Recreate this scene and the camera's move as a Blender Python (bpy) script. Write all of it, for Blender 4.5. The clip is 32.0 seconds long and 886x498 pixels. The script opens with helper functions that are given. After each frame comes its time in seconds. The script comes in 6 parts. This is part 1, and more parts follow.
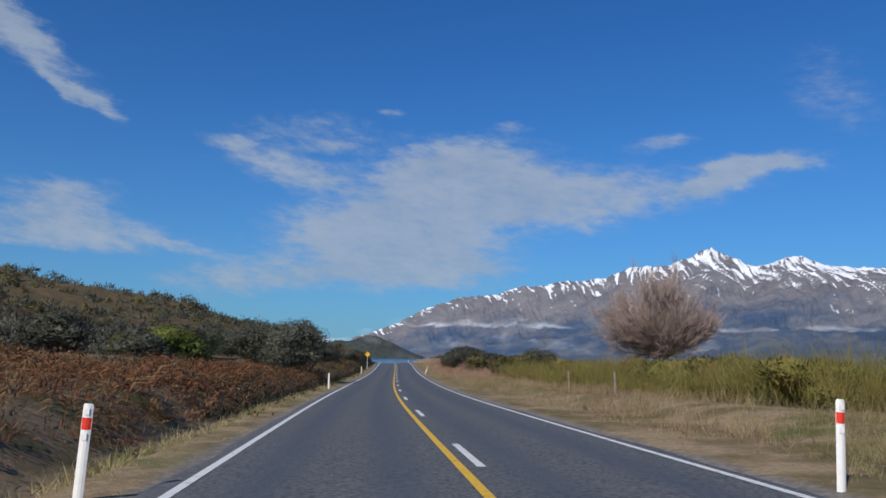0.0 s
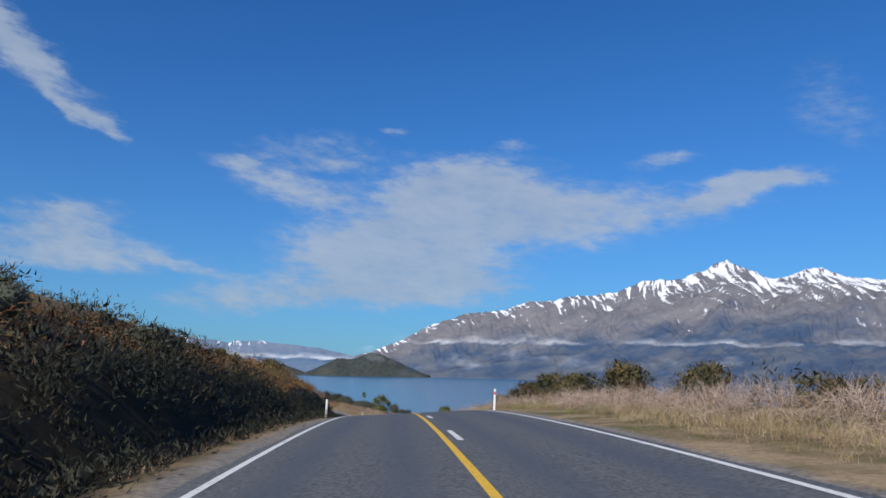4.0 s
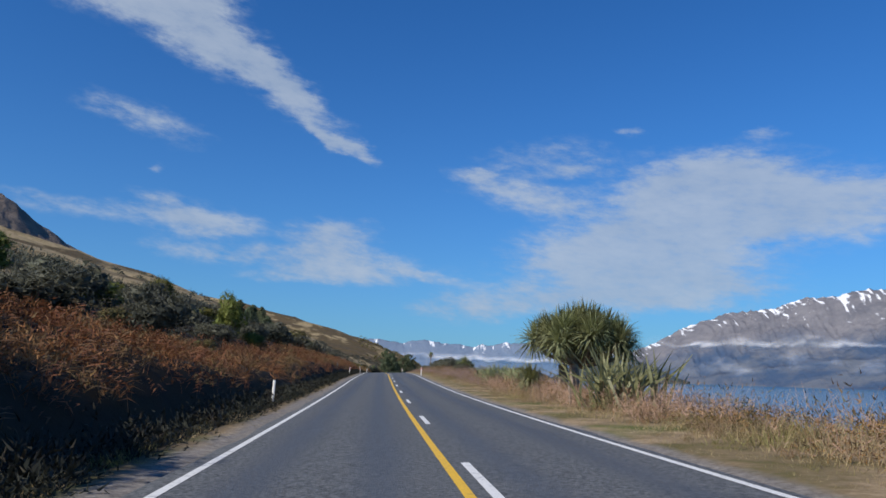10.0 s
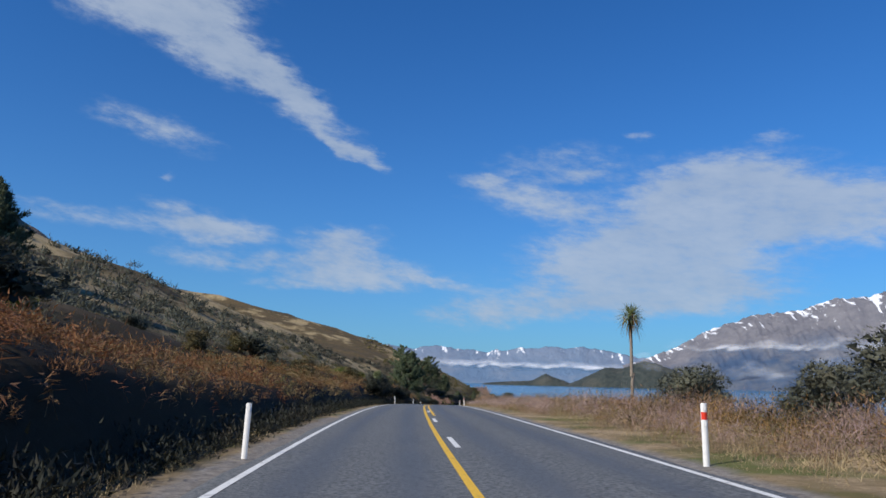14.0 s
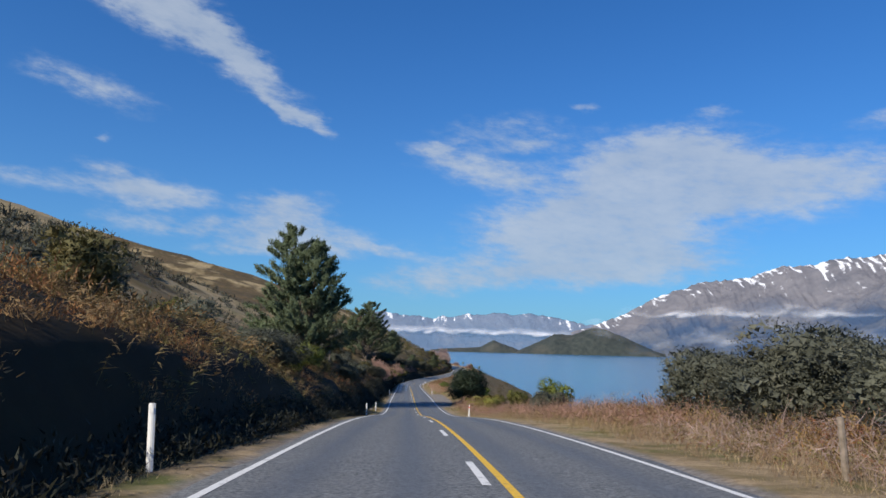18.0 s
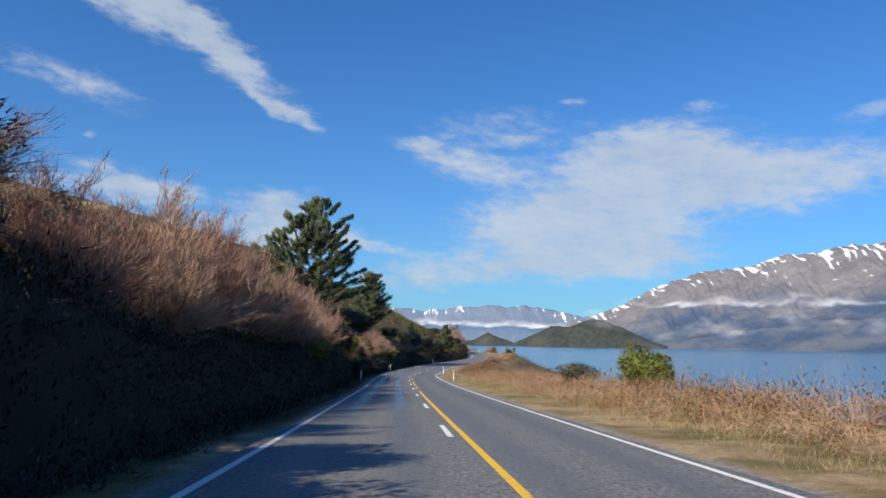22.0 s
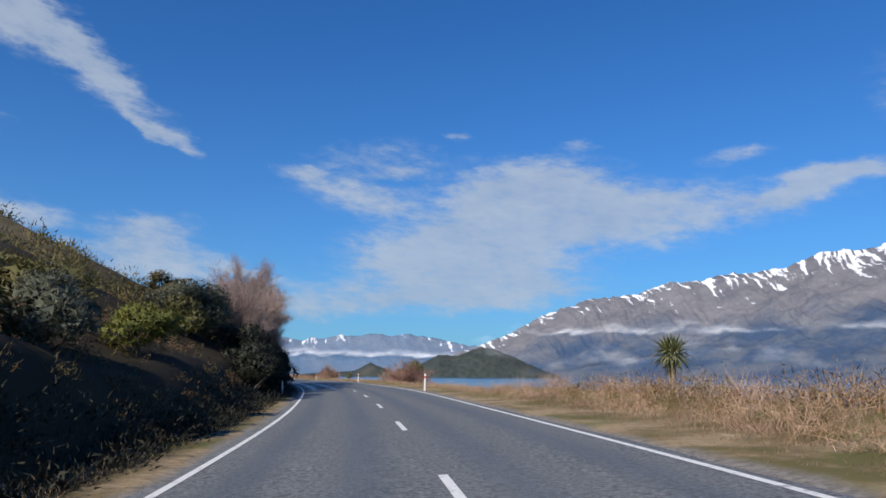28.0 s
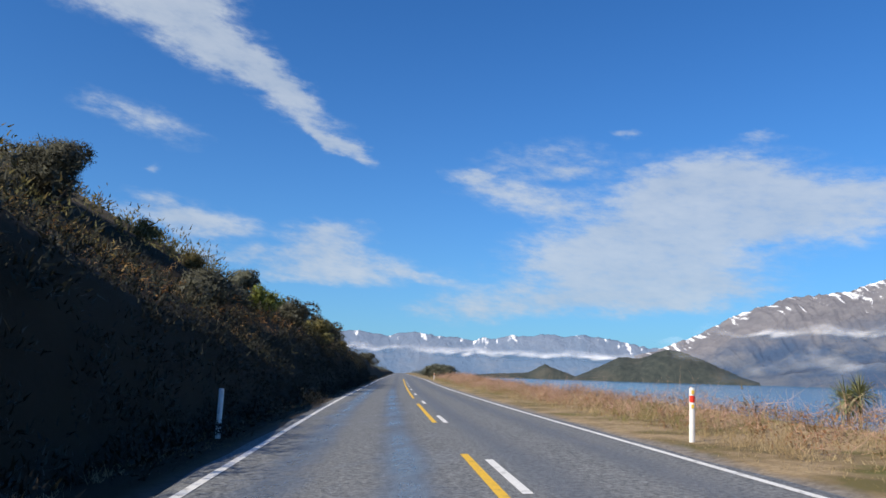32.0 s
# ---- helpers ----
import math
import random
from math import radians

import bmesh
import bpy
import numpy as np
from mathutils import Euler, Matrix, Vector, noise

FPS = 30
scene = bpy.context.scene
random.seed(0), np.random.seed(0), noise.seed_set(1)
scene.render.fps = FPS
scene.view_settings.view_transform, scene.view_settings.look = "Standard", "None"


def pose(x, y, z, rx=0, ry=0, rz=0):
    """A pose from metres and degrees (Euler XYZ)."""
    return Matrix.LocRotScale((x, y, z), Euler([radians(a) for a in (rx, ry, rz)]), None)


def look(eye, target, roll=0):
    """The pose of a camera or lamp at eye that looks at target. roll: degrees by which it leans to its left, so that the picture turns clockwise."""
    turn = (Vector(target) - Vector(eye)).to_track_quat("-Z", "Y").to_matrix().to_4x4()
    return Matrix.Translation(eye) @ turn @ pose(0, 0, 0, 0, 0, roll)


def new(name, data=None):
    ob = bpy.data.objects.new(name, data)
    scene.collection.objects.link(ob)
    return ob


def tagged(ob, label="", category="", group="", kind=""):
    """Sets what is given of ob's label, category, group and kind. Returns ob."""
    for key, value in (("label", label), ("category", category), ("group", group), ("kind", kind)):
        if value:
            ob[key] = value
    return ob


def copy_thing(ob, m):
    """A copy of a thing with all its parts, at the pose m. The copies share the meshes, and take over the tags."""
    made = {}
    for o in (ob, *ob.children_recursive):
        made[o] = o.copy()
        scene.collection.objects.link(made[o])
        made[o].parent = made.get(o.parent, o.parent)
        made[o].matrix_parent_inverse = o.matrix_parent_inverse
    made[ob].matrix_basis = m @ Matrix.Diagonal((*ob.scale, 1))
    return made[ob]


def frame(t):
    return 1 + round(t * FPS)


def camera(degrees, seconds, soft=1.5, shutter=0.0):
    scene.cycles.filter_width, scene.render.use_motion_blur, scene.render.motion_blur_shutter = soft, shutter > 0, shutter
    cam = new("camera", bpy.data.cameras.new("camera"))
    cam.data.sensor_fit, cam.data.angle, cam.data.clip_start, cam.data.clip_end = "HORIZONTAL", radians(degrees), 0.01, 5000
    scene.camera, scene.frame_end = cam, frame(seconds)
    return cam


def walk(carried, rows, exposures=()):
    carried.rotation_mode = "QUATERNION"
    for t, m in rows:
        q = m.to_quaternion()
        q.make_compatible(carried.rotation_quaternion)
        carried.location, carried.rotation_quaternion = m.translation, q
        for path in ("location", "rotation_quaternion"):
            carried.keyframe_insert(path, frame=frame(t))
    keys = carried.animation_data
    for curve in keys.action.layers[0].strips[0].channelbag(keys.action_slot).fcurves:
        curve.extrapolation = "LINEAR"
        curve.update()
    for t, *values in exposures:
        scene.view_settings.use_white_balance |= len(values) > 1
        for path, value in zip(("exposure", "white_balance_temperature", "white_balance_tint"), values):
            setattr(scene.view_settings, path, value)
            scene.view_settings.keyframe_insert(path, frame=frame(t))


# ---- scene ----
cam = camera(62.0, 32.0, soft=1.6)
EXPOSURES = [(0.0, -0.23, 6500, 10), (5.0, -0.03, 6500, 10), (9.0, 0.0, 6500, 10), (13.5, 0.02, 6500, 10), (18.0, 0.14, 6750, 10), (19.0, 0.24, 6950, 10), (20.0, 0.38, 7150, 10), (22.0, 0.38, 7250, 10), (23.0, 0.48, 7350, 10), (24.0, 0.50, 7450, 10), (25.0, 0.28, 7050, 10), (28.0, 0.08, 6650, 10), (29.0, 0.22, 6700, 10), (30.0, 0.37, 6850, 10), (32.0, 0.34, 7050, 10)]
PATH = [
    (0.0, pose(-1.26, -0.12, 1.24, 97.99, -1.40, -0.03)),
    (0.5, pose(-3.18, 19.44, 0.76, 98.09, -1.40, -0.02)),
    (1.0, pose(-4.86, 39.03, 0.33, 98.09, -1.40, -0.01)),
    (1.5, pose(-6.21, 58.61, -0.01, 98.11, -1.54, -0.03)),
    (2.0, pose(-7.40, 78.16, -0.25, 98.42, -1.38, 0.04)),
    (2.5, pose(-8.59, 97.62, -0.41, 98.73, -1.37, 0.32)),
    (3.0, pose(-9.77, 116.98, -0.39, 98.96, -1.28, 0.34)),
    (3.5, pose(-10.95, 136.18, -0.21, 99.20, -1.17, 0.31)),
    (4.0, pose(-12.24, 155.25, -0.11, 99.38, -1.07, 0.29)),
    (4.5, pose(-13.65, 174.18, -0.33, 99.42, -1.02, 0.32)),
    (5.0, pose(-15.18, 192.94, -1.07, 98.48, -1.24, 0.44)),
    (5.5, pose(-16.90, 211.50, -2.35, 96.92, -1.81, 1.00)),
    (6.0, pose(-19.18, 229.92, -4.01, 95.97, -2.27, 2.27)),
    (6.5, pose(-21.86, 248.22, -5.69, 95.23, -2.51, 4.30)),
    (7.0, pose(-25.56, 266.42, -6.99, 95.38, -2.14, 6.65)),
    (7.5, pose(-30.27, 284.53, -7.77, 96.38, -1.88, 9.51)),
    (8.0, pose(-35.79, 302.49, -8.14, 97.78, -1.90, 12.37)),
    (8.5, pose(-42.12, 320.19, -8.26, 98.83, -2.26, 15.00)),
    (9.0, pose(-48.97, 337.64, -8.39, 99.21, -2.43, 16.81)),
    (9.5, pose(-56.03, 354.91, -8.53, 99.32, -2.27, 18.03)),
    (10.0, pose(-63.37, 371.93, -8.61, 99.45, -1.52, 18.84)),
    (10.5, pose(-70.96, 388.82, -8.61, 99.61, -1.21, 19.57)),
    (11.0, pose(-78.48, 405.70, -8.51, 99.67, -1.21, 19.92)),
    (11.5, pose(-85.93, 422.59, -8.31, 99.98, -1.25, 20.12)),
    (12.0, pose(-93.30, 439.49, -8.07, 100.27, -1.19, 20.43)),
    (12.5, pose(-100.58, 456.43, -7.89, 100.39, -1.26, 20.45)),
    (13.0, pose(-108.00, 473.31, -7.80, 100.30, -1.03, 20.28)),
    (13.5, pose(-115.50, 490.20, -7.78, 100.17, -1.18, 20.14)),
    (14.0, pose(-122.92, 507.18, -7.89, 99.90, -1.20, 19.69)),
    (14.5, pose(-130.17, 524.28, -8.04, 99.61, -1.20, 19.20)),
    (15.0, pose(-137.18, 541.55, -8.30, 99.31, -1.19, 18.69)),
    (15.5, pose(-143.93, 558.99, -8.72, 98.98, -1.20, 18.16)),
    (16.0, pose(-150.45, 576.60, -9.29, 98.46, -1.25, 17.52)),
    (16.5, pose(-156.78, 594.38, -9.92, 97.93, -1.42, 16.58)),
    (17.0, pose(-163.01, 612.32, -10.58, 97.80, -1.60, 15.95)),
    (17.5, pose(-169.10, 630.47, -11.30, 97.65, -1.51, 15.74)),
    (18.0, pose(-175.00, 648.80, -12.13, 97.51, -1.33, 15.43)),
    (18.5, pose(-180.93, 667.21, -13.17, 97.36, -1.34, 15.20)),
    (19.0, pose(-186.99, 685.68, -14.57, 96.63, -1.36, 14.46)),
    (19.5, pose(-192.96, 704.27, -16.24, 95.58, -1.10, 14.11)),
    (20.0, pose(-198.93, 722.89, -17.75, 95.23, -0.84, 14.15)),
    (20.5, pose(-205.17, 741.44, -18.70, 96.63, -0.94, 14.27)),
    (21.0, pose(-211.39, 759.94, -19.31, 97.03, -1.05, 14.50)),
    (21.5, pose(-217.56, 778.35, -19.96, 97.14, -1.13, 14.78)),
    (22.0, pose(-223.68, 796.70, -20.70, 97.15, -0.91, 14.66)),
    (22.5, pose(-229.71, 815.02, -21.45, 97.20, -0.85, 14.49)),
    (23.0, pose(-235.72, 833.30, -22.14, 97.23, -1.00, 14.41)),
    (23.5, pose(-241.59, 851.59, -22.78, 97.54, -0.91, 14.39)),
    (24.0, pose(-247.42, 869.87, -23.27, 98.05, -0.02, 14.47)),
    (24.5, pose(-252.45, 888.40, -23.73, 97.74, 2.03, 12.72)),
    (25.0, pose(-256.42, 907.16, -24.04, 97.78, 3.37, 9.19)),
    (25.5, pose(-259.56, 926.07, -24.06, 98.54, 3.54, 5.97)),
    (26.0, pose(-261.37, 945.14, -24.05, 98.87, 2.77, 5.04)),
    (26.5, pose(-263.18, 964.23, -24.06, 99.18, 1.86, 4.39)),
    (27.0, pose(-265.10, 983.32, -24.07, 99.46, 0.92, 3.97)),
    (27.5, pose(-267.51, 1002.37, -24.06, 99.70, 0.05, 3.75)),
    (28.0, pose(-270.64, 1021.30, -24.06, 99.65, -0.44, 5.61)),
    (28.5, pose(-274.61, 1040.13, -24.10, 99.69, -0.78, 7.60)),
    (29.0, pose(-279.29, 1058.79, -24.03, 99.76, -1.03, 9.69)),
    (29.5, pose(-284.67, 1077.27, -24.01, 99.66, -1.09, 11.81)),
    (30.0, pose(-290.57, 1095.60, -24.01, 99.56, -1.07, 13.82)),
    (30.5, pose(-297.09, 1113.68, -23.97, 99.50, -1.01, 15.68)),
    (31.0, pose(-304.22, 1131.59, -23.98, 99.43, -1.01, 17.21)),
    (31.5, pose(-311.62, 1149.41, -24.08, 99.48, -1.29, 18.00)),
    (32.0, pose(-319.14, 1167.17, -24.13, 99.55, -1.66, 18.56)),
]
walk(cam, PATH, EXPOSURES)

# ---- the road's line: heading in degrees left of ahead, grade and cross fall in percent, every 20 m ----
HEADING = [5.5, 5.9, 5.6, 4.4, 3.7, 3.5, 3.6, 3.4, 3.8, 4.1, 4.1, 4.6, 6.7, 8.3, 12.1, 14.9, 17.5, 20.4, 21.8, 22.9, 24.2, 23.9, 23.7, 23.6, 23.1, 23.8, 24.1, 23.7, 23.0, 22.0, 21.0, 20.1, 19.5, 19.2, 18.1, 17.6, 18.2, 18.2, 17.6, 18.4, 18.5, 18.3, 18.2, 18.2, 18.4, 17.9, 18.4, 16.4, 12.8, 9.3, 5.4, 4.7, 5.2, 6.8, 10.1, 12.1, 14.5, 16.4, 17.9, 21.3, 22.3, 22.7, 23.1, 23.1, 22.2, 22.0, 21.8, 21.9]
GRADE = [-2.7, -2.5, -2.4, -2.0, -1.4, -1.1, -0.4, 1.0, 1.1, -0.3, -2.9, -6.5, -9.3, -9.3, -7.0, -3.6, -1.4, -0.4, -1.0, -0.9, -0.4, 0.2, 0.9, 1.5, 1.1, 0.6, 0.1, -0.7, -0.9, -1.5, -2.6, -3.4, -3.3, -3.6, -3.9, -4.5, -6.1, -8.5, -9.2, -5.9, -2.7, -3.2, -3.8, -4.0, -3.6, -3.5, -2.2, -2.7, -2.1, 0.3, 0.1, -0.1, 0.0, 0.2, 0.1, -0.2, 0.9, -0.5, 0.1, -0.0, -0.3, -0.5, 0.1, -0.1, 0.0, 0.0, 0.4, 0.8]
BANK = [2.0, 2.0, 1.8, 1.6, 1.9, 2.2, 2.2, 2.8, 3.5, 4.2, 5.1, 6.5, 6.0, 6.5, 6.1, 6.2, 6.7, 7.0, 7.1, 5.7, 3.4, 2.6, 2.1, 2.1, 2.1, 2.7, 2.6, 2.5, 1.9, 1.4, 0.7, -0.1, -0.6, -0.8, -0.9, -0.4, 0.4, 0.8, -0.1, -0.7, -0.6, -0.6, -0.1, 0.2, 1.2, 1.8, 1.4, 0.7, -1.8, -2.4, 0.3, 1.3, 2.6, 4.1, 5.2, 5.0, 4.7, 4.6, 5.2, 4.2, 2.9, 3.2, 3.2, 2.6, 2.6, 2.4, 2.4, 2.3]
LAKE = -36.0


def smooth(x, lo, hi):
    u = np.clip((np.asarray(x, float) - lo) / (hi - lo), 0, 1)
    return u * u * (3 - 2 * u)


def table(x, *pairs):
    """A smooth-ish curve through (place, value) pairs."""
    return np.interp(x, [q[0] for q in pairs], [q[1] for q in pairs])


class Road:
    """The road's axis: place, heading and bank every metre along it."""

    def __init__(self):
        self.s = np.arange(-80.0, 1901.0, 1.0)
        knots = np.arange(-20.0, 1321.0, 20.0)
        box = np.ones(15) / 15
        soft = lambda v: np.convolve(np.pad(np.interp(self.s, knots, v), 7, mode="edge"), box, "valid")
        head = np.radians(soft(HEADING))
        grade = soft(GRADE) * np.where(self.s > 1320, 0.0, 1.0)
        self.bank = soft(BANK) / 100
        self.head = head
        self.x, self.y, self.z = np.cumsum(-np.sin(head)), np.cumsum(np.cos(head)), np.cumsum(grade / 100)
        i = int(80)
        self.x, self.y, self.z = self.x - self.x[i], self.y - self.y[i], self.z - self.z[i]

    def at(self, s):
        return [np.interp(s, self.s, v) for v in (self.x, self.y, self.z, self.head, self.bank)]


ROAD = Road()


def hash_wave(s, d, seed=0.0):
    """A cheap rolling relief, about -1 to 1."""
    return (np.sin(s * 0.21 + d * 0.13 + seed) + np.sin(s * 0.083 - d * 0.17 + 2.1 * seed) + np.sin(s * 0.047 + d * 0.31 + 1.3)
            + np.sin(s * 0.53 + d * 0.47 + seed * 0.7) * 0.5) / 3.5


def foot(s):
    """How far the bank on the hill side stands back from its usual line."""
    return table(s, (738, 0.0), (750, 1.0), (776, 1.0), (788, 0.0))


def rise(s, lat):
    """Height of the land over the road's own plane, at a place along the road and across it (right is positive)."""
    s, lat = np.asarray(s, float), np.asarray(lat, float)
    # the land on the hill side
    d = np.maximum(-lat - 4.7 - foot(s), 0)
    bank_h = table(s, (-80, 1.0), (60, 1.1), (120, 1.2), (165, 2.2), (215, 3.6), (290, 3.4), (340, 2.2), (420, 2.0), (560, 2.2), (640, 2.6), (720, 3.6), (900, 3.8), (1010, 2.6), (1100, 3.5), (1180, 5.0), (1320, 5.0), (1500, 2.0))
    bank_h = bank_h * (1 + 0.22 * np.sin(s * 0.137) * np.sin(s * 0.053 + 1.0) + 0.10 * np.sin(s * 0.41))
    slope = table(s, (-80, 0.05), (60, 0.06), (150, 0.13), (210, 0.34), (300, 0.36), (420, 0.32), (460, 0.29), (560, 0.31), (640, 0.46), (720, 0.52), (820, 0.52), (930, 0.46), (1030, 0.50), (1090, 0.46), (1180, 0.60), (1300, 0.56), (1450, 0.35), (1900, 0.2))
    cap = table(s, (-80, 4.2), (100, 6.4), (220, 32), (420, 88), (600, 110), (900, 110), (1000, 60), (1100, 70), (1200, 105), (1350, 90), (1600, 40), (1900, 10))
    far = np.maximum(d - table(s, (560, 6), (640, 13), (740, 12), (790, 6), (830, 4), (850, 6), (900, 8), (950, 10), (963, 6), (978, 2), (1000, 6)), 0)
    left = bank_h * (0.6 * smooth(d, 0.3, 2.2) + 0.4 * smooth(d, 1.6, 6.0)) + cap * (1 - np.exp(-slope * far / cap)) - 0.18 * smooth(d, -0.2, 0.4) * (1 - smooth(d, 0.5, 1.6))
    left = left + hash_wave(s, d) * (0.25 * smooth(d, 2, 6) + 1.6 * smooth(d, 15, 60) + 5 * smooth(d, 80, 300))
    # the land on the lake side: a verge, then down to the water
    e = np.maximum(lat - 5.0, 0)
    flat = table(s, (-80, 40), (100, 26), (135, 12), (170, 5), (300, 4), (360, 4.5), (384, 4.0), (394, 1.8), (410, 1.8), (428, 3.6), (480, 4.5), (560, 6), (640, 6), (740, 5), (800, 9), (850, 4), (940, 5), (956, 2.2), (988, 2.2), (1002, 5.5), (1090, 5), (1106, 1.2), (1130, 0.6), (1184, 0.8), (1202, 1.2), (1216, 2.6), (1300, 3), (1500, 8))
    fall = table(s, (-80, 0.3), (150, 0.34), (420, 0.30), (700, 0.30), (900, 0.34), (1130, 0.42), (1900, 0.3))
    right = -np.maximum(e - flat, 0) ** 1.25 / (np.maximum(e - flat, 0) + 3) ** 0.25 * fall
    right = right + 0.3 * smooth(e, 1.2, 3.0) * (1 - smooth(e, flat, flat + 8)) * (1 + 0.6 * hash_wave(s, e, 3.0)) + hash_wave(s, e, 5.0) * 0.5 * smooth(e, 6, 20)
    right = np.maximum(right, -70)
    return np.where(lat < 0, left, right)


def spot(s, lat, up=0.0):
    """World place (x, y, z) of a point of the land."""
    s, lat = np.asarray(s, float), np.asarray(lat, float)
    x, y, z, h, b = ROAD.at(s)
    near = np.clip(lat, -25, 25)
    rest = lat - near
    h2 = np.radians(16.0)
    px = x + near * np.cos(h) + rest * np.cos(h2)
    py = y + near * np.sin(h) + rest * np.sin(h2)
    return px, py, z + np.clip(lat, -6, 6) * b + rise(s, lat) + up

# ---- light ----
SUN_AZ, SUN_EL = 151.0, 36.0   # degrees left of straight ahead, and up
world = bpy.data.worlds.new("sky")
scene.world = world
world.use_nodes = True
wn, wl = world.node_tree.nodes, world.node_tree.links
wn.clear()


def wire(tree, kind, *ins, **props):
    """A node with its inputs set or linked, in order; returns it."""
    node = tree.nodes.new(kind)
    for key, value in props.items():
        setattr(node, key, value)
    for socket, value in zip(node.inputs, ins):
        if value is None:
            continue
        if isinstance(value, bpy.types.NodeSocket):
            tree.links.new(value, socket)
        else:
            socket.default_value = value
    return node


def calc(tree, op, a, b=0.0, c=0.0):
    return wire(tree, "ShaderNodeMath", a, b, c, operation=op).outputs[0]


def build_sky():
    t = world.node_tree
    sky = wire(t, "ShaderNodeTexSky", sky_type="NISHITA", sun_disc=False, sun_elevation=radians(SUN_EL), sun_rotation=radians(-SUN_AZ), altitude=350.0, air_density=1.15, dust_density=0.02, ozone_density=2.2)
    way = t.nodes.new("ShaderNodeTexCoord").outputs["Generated"]
    x, y, z = wire(t, "ShaderNodeSeparateXYZ", way).outputs
    az = calc(t, "MULTIPLY", calc(t, "ARCTAN2", x, y), 57.2958)
    el = calc(t, "MULTIPLY", calc(t, "ARCSINE", z), 57.2958)
    flat = wire(t, "ShaderNodeCombineXYZ", calc(t, "MULTIPLY", az, 0.40), calc(t, "ADD", el, calc(t, "MULTIPLY", az, 0.10)), 0.0).outputs[0]
    drift = wire(t, "ShaderNodeTexNoise", flat, None, 0.55, 4.0, 0.6).outputs[1]
    dx, dy, dz = wire(t, "ShaderNodeSeparateColor", drift).outputs
    az2 = calc(t, "ADD", az, calc(t, "MULTIPLY", calc(t, "SUBTRACT", dx, 0.5), 5.0))
    el2 = calc(t, "ADD", el, calc(t, "MULTIPLY", calc(t, "SUBTRACT", dy, 0.5), 2.2))
    big = wire(t, "ShaderNodeTexNoise", flat, None, 0.30, 4.0, 0.55).outputs[0]
    fine = wire(t, "ShaderNodeTexNoise", flat, None, 1.3, 8.0, 0.66).outputs[0]
    ragged = calc(t, "ADD", calc(t, "MULTIPLY", calc(t, "SUBTRACT", big, 0.48), 0.9), calc(t, "MULTIPLY", calc(t, "SUBTRACT", fine, 0.5), 1.9))
    # each bank of cloud: azimuth, height, half length, half depth, lean in degrees, thickness
    banks = [(1.0, 14.4, 6.1, 2.1, 1, 1), (5.8, 12.0, 12.8, 2.2, 1, 1), (20.5, 13.1, 2.5, 1.1, 12, 0.9), (24.5, 13.8, 3.3, 0.75, 4, 0.85), (-4.8, 9.6, 8.2, 1.6, 4, 0.95), (-3.4, 7.7, 8.2, 1.5, 2, 0.85),
             (-2.0, 6.0, 7.6, 1.3, 2, 0.75), (-15.3, 5.3, 6.3, 1.2, 4, 0.72), (-12.9, 13.7, 4.5, 1.2, -12, 0.72), (-11.4, 16.6, 4.9, 1.3, 2, 0.46), (-9.1, 15.4, 2.3, 0.5, 4, 0.5), (16.6, 16.0, 2.4, 0.65, 4, 0.55),
             (-17.2, 15.3, 2.2, 0.6, -11, 0.4), (28.6, 18.6, 3.6, 2.4, -41, 0.36), (-4.2, 18.3, 1.2, 0.35, -4, 0.45), (4.9, 17.3, 1.2, 0.35, -5, 0.4), (-42.2, 26.3, 6.0, 1.8, 9, 1), (-38.3, 23.7, 4.6, 1.8, -15, 1),
             (-32.2, 20.7, 4.6, 1.4, -31, 0.95), (-27.3, 17.1, 2.8, 0.55, -24, 0.8), (-42.3, 17.5, 4.4, 1.1, -11, 0.6), (-46.4, 10.8, 4.3, 0.7, -3, 0.45), (-39.6, 11.4, 3.6, 1.0, -3, 0.7), (-36.9, 10.3, 3.8, 0.8, 3, 0.7),
             (-37.5, 8.4, 4.1, 0.8, 1, 0.5), (-27.9, 10.1, 3.3, 1.1, 2, 0.8), (-27.3, 8.1, 6.4, 1.1, -1, 0.8), (-29.2, 6.8, 5.3, 0.6, 1, 0.55), (-19.7, 7.3, 2.4, 0.5, -11, 0.45), (-41.1, 14.3, 0.9, 0.45, 2, 0.4),
             (60.0, 12.0, 14.0, 2.0, 5, 0.6), (-80.0, 16.0, 14.0, 3.0, -10, 0.7), (120.0, 20.0, 20.0, 4.0, 8, 0.6), (-150.0, 14.0, 16.0, 3.0, 0, 0.6)]
    cover = None
    for u, v, a, b, lean, thick in banks:
        c, s = math.cos(radians(lean)), math.sin(radians(lean))
        du, dv = calc(t, "SUBTRACT", az2, u), calc(t, "SUBTRACT", el2, v)
        p = calc(t, "ADD", calc(t, "MULTIPLY", du, c / a), calc(t, "MULTIPLY", dv, s / a))
        q = calc(t, "SUBTRACT", calc(t, "MULTIPLY", dv, c / b), calc(t, "MULTIPLY", du, s / b))
        r = calc(t, "ADD", calc(t, "MULTIPLY", p, p), calc(t, "MULTIPLY", q, q))
        m = calc(t, "MULTIPLY", calc(t, "POWER", 2.2, calc(t, "MULTIPLY", calc(t, "POWER", r, 1.35), -1.0)), thick)
        cover = m if cover is None else calc(t, "ADD", cover, m)
    held = calc(t, "MINIMUM", calc(t, "MULTIPLY", cover, 1.8), 1.0)
    inner = calc(t, "SUBTRACT", 1.15, calc(t, "MULTIPLY", calc(t, "MINIMUM", cover, 1.0), 0.62))
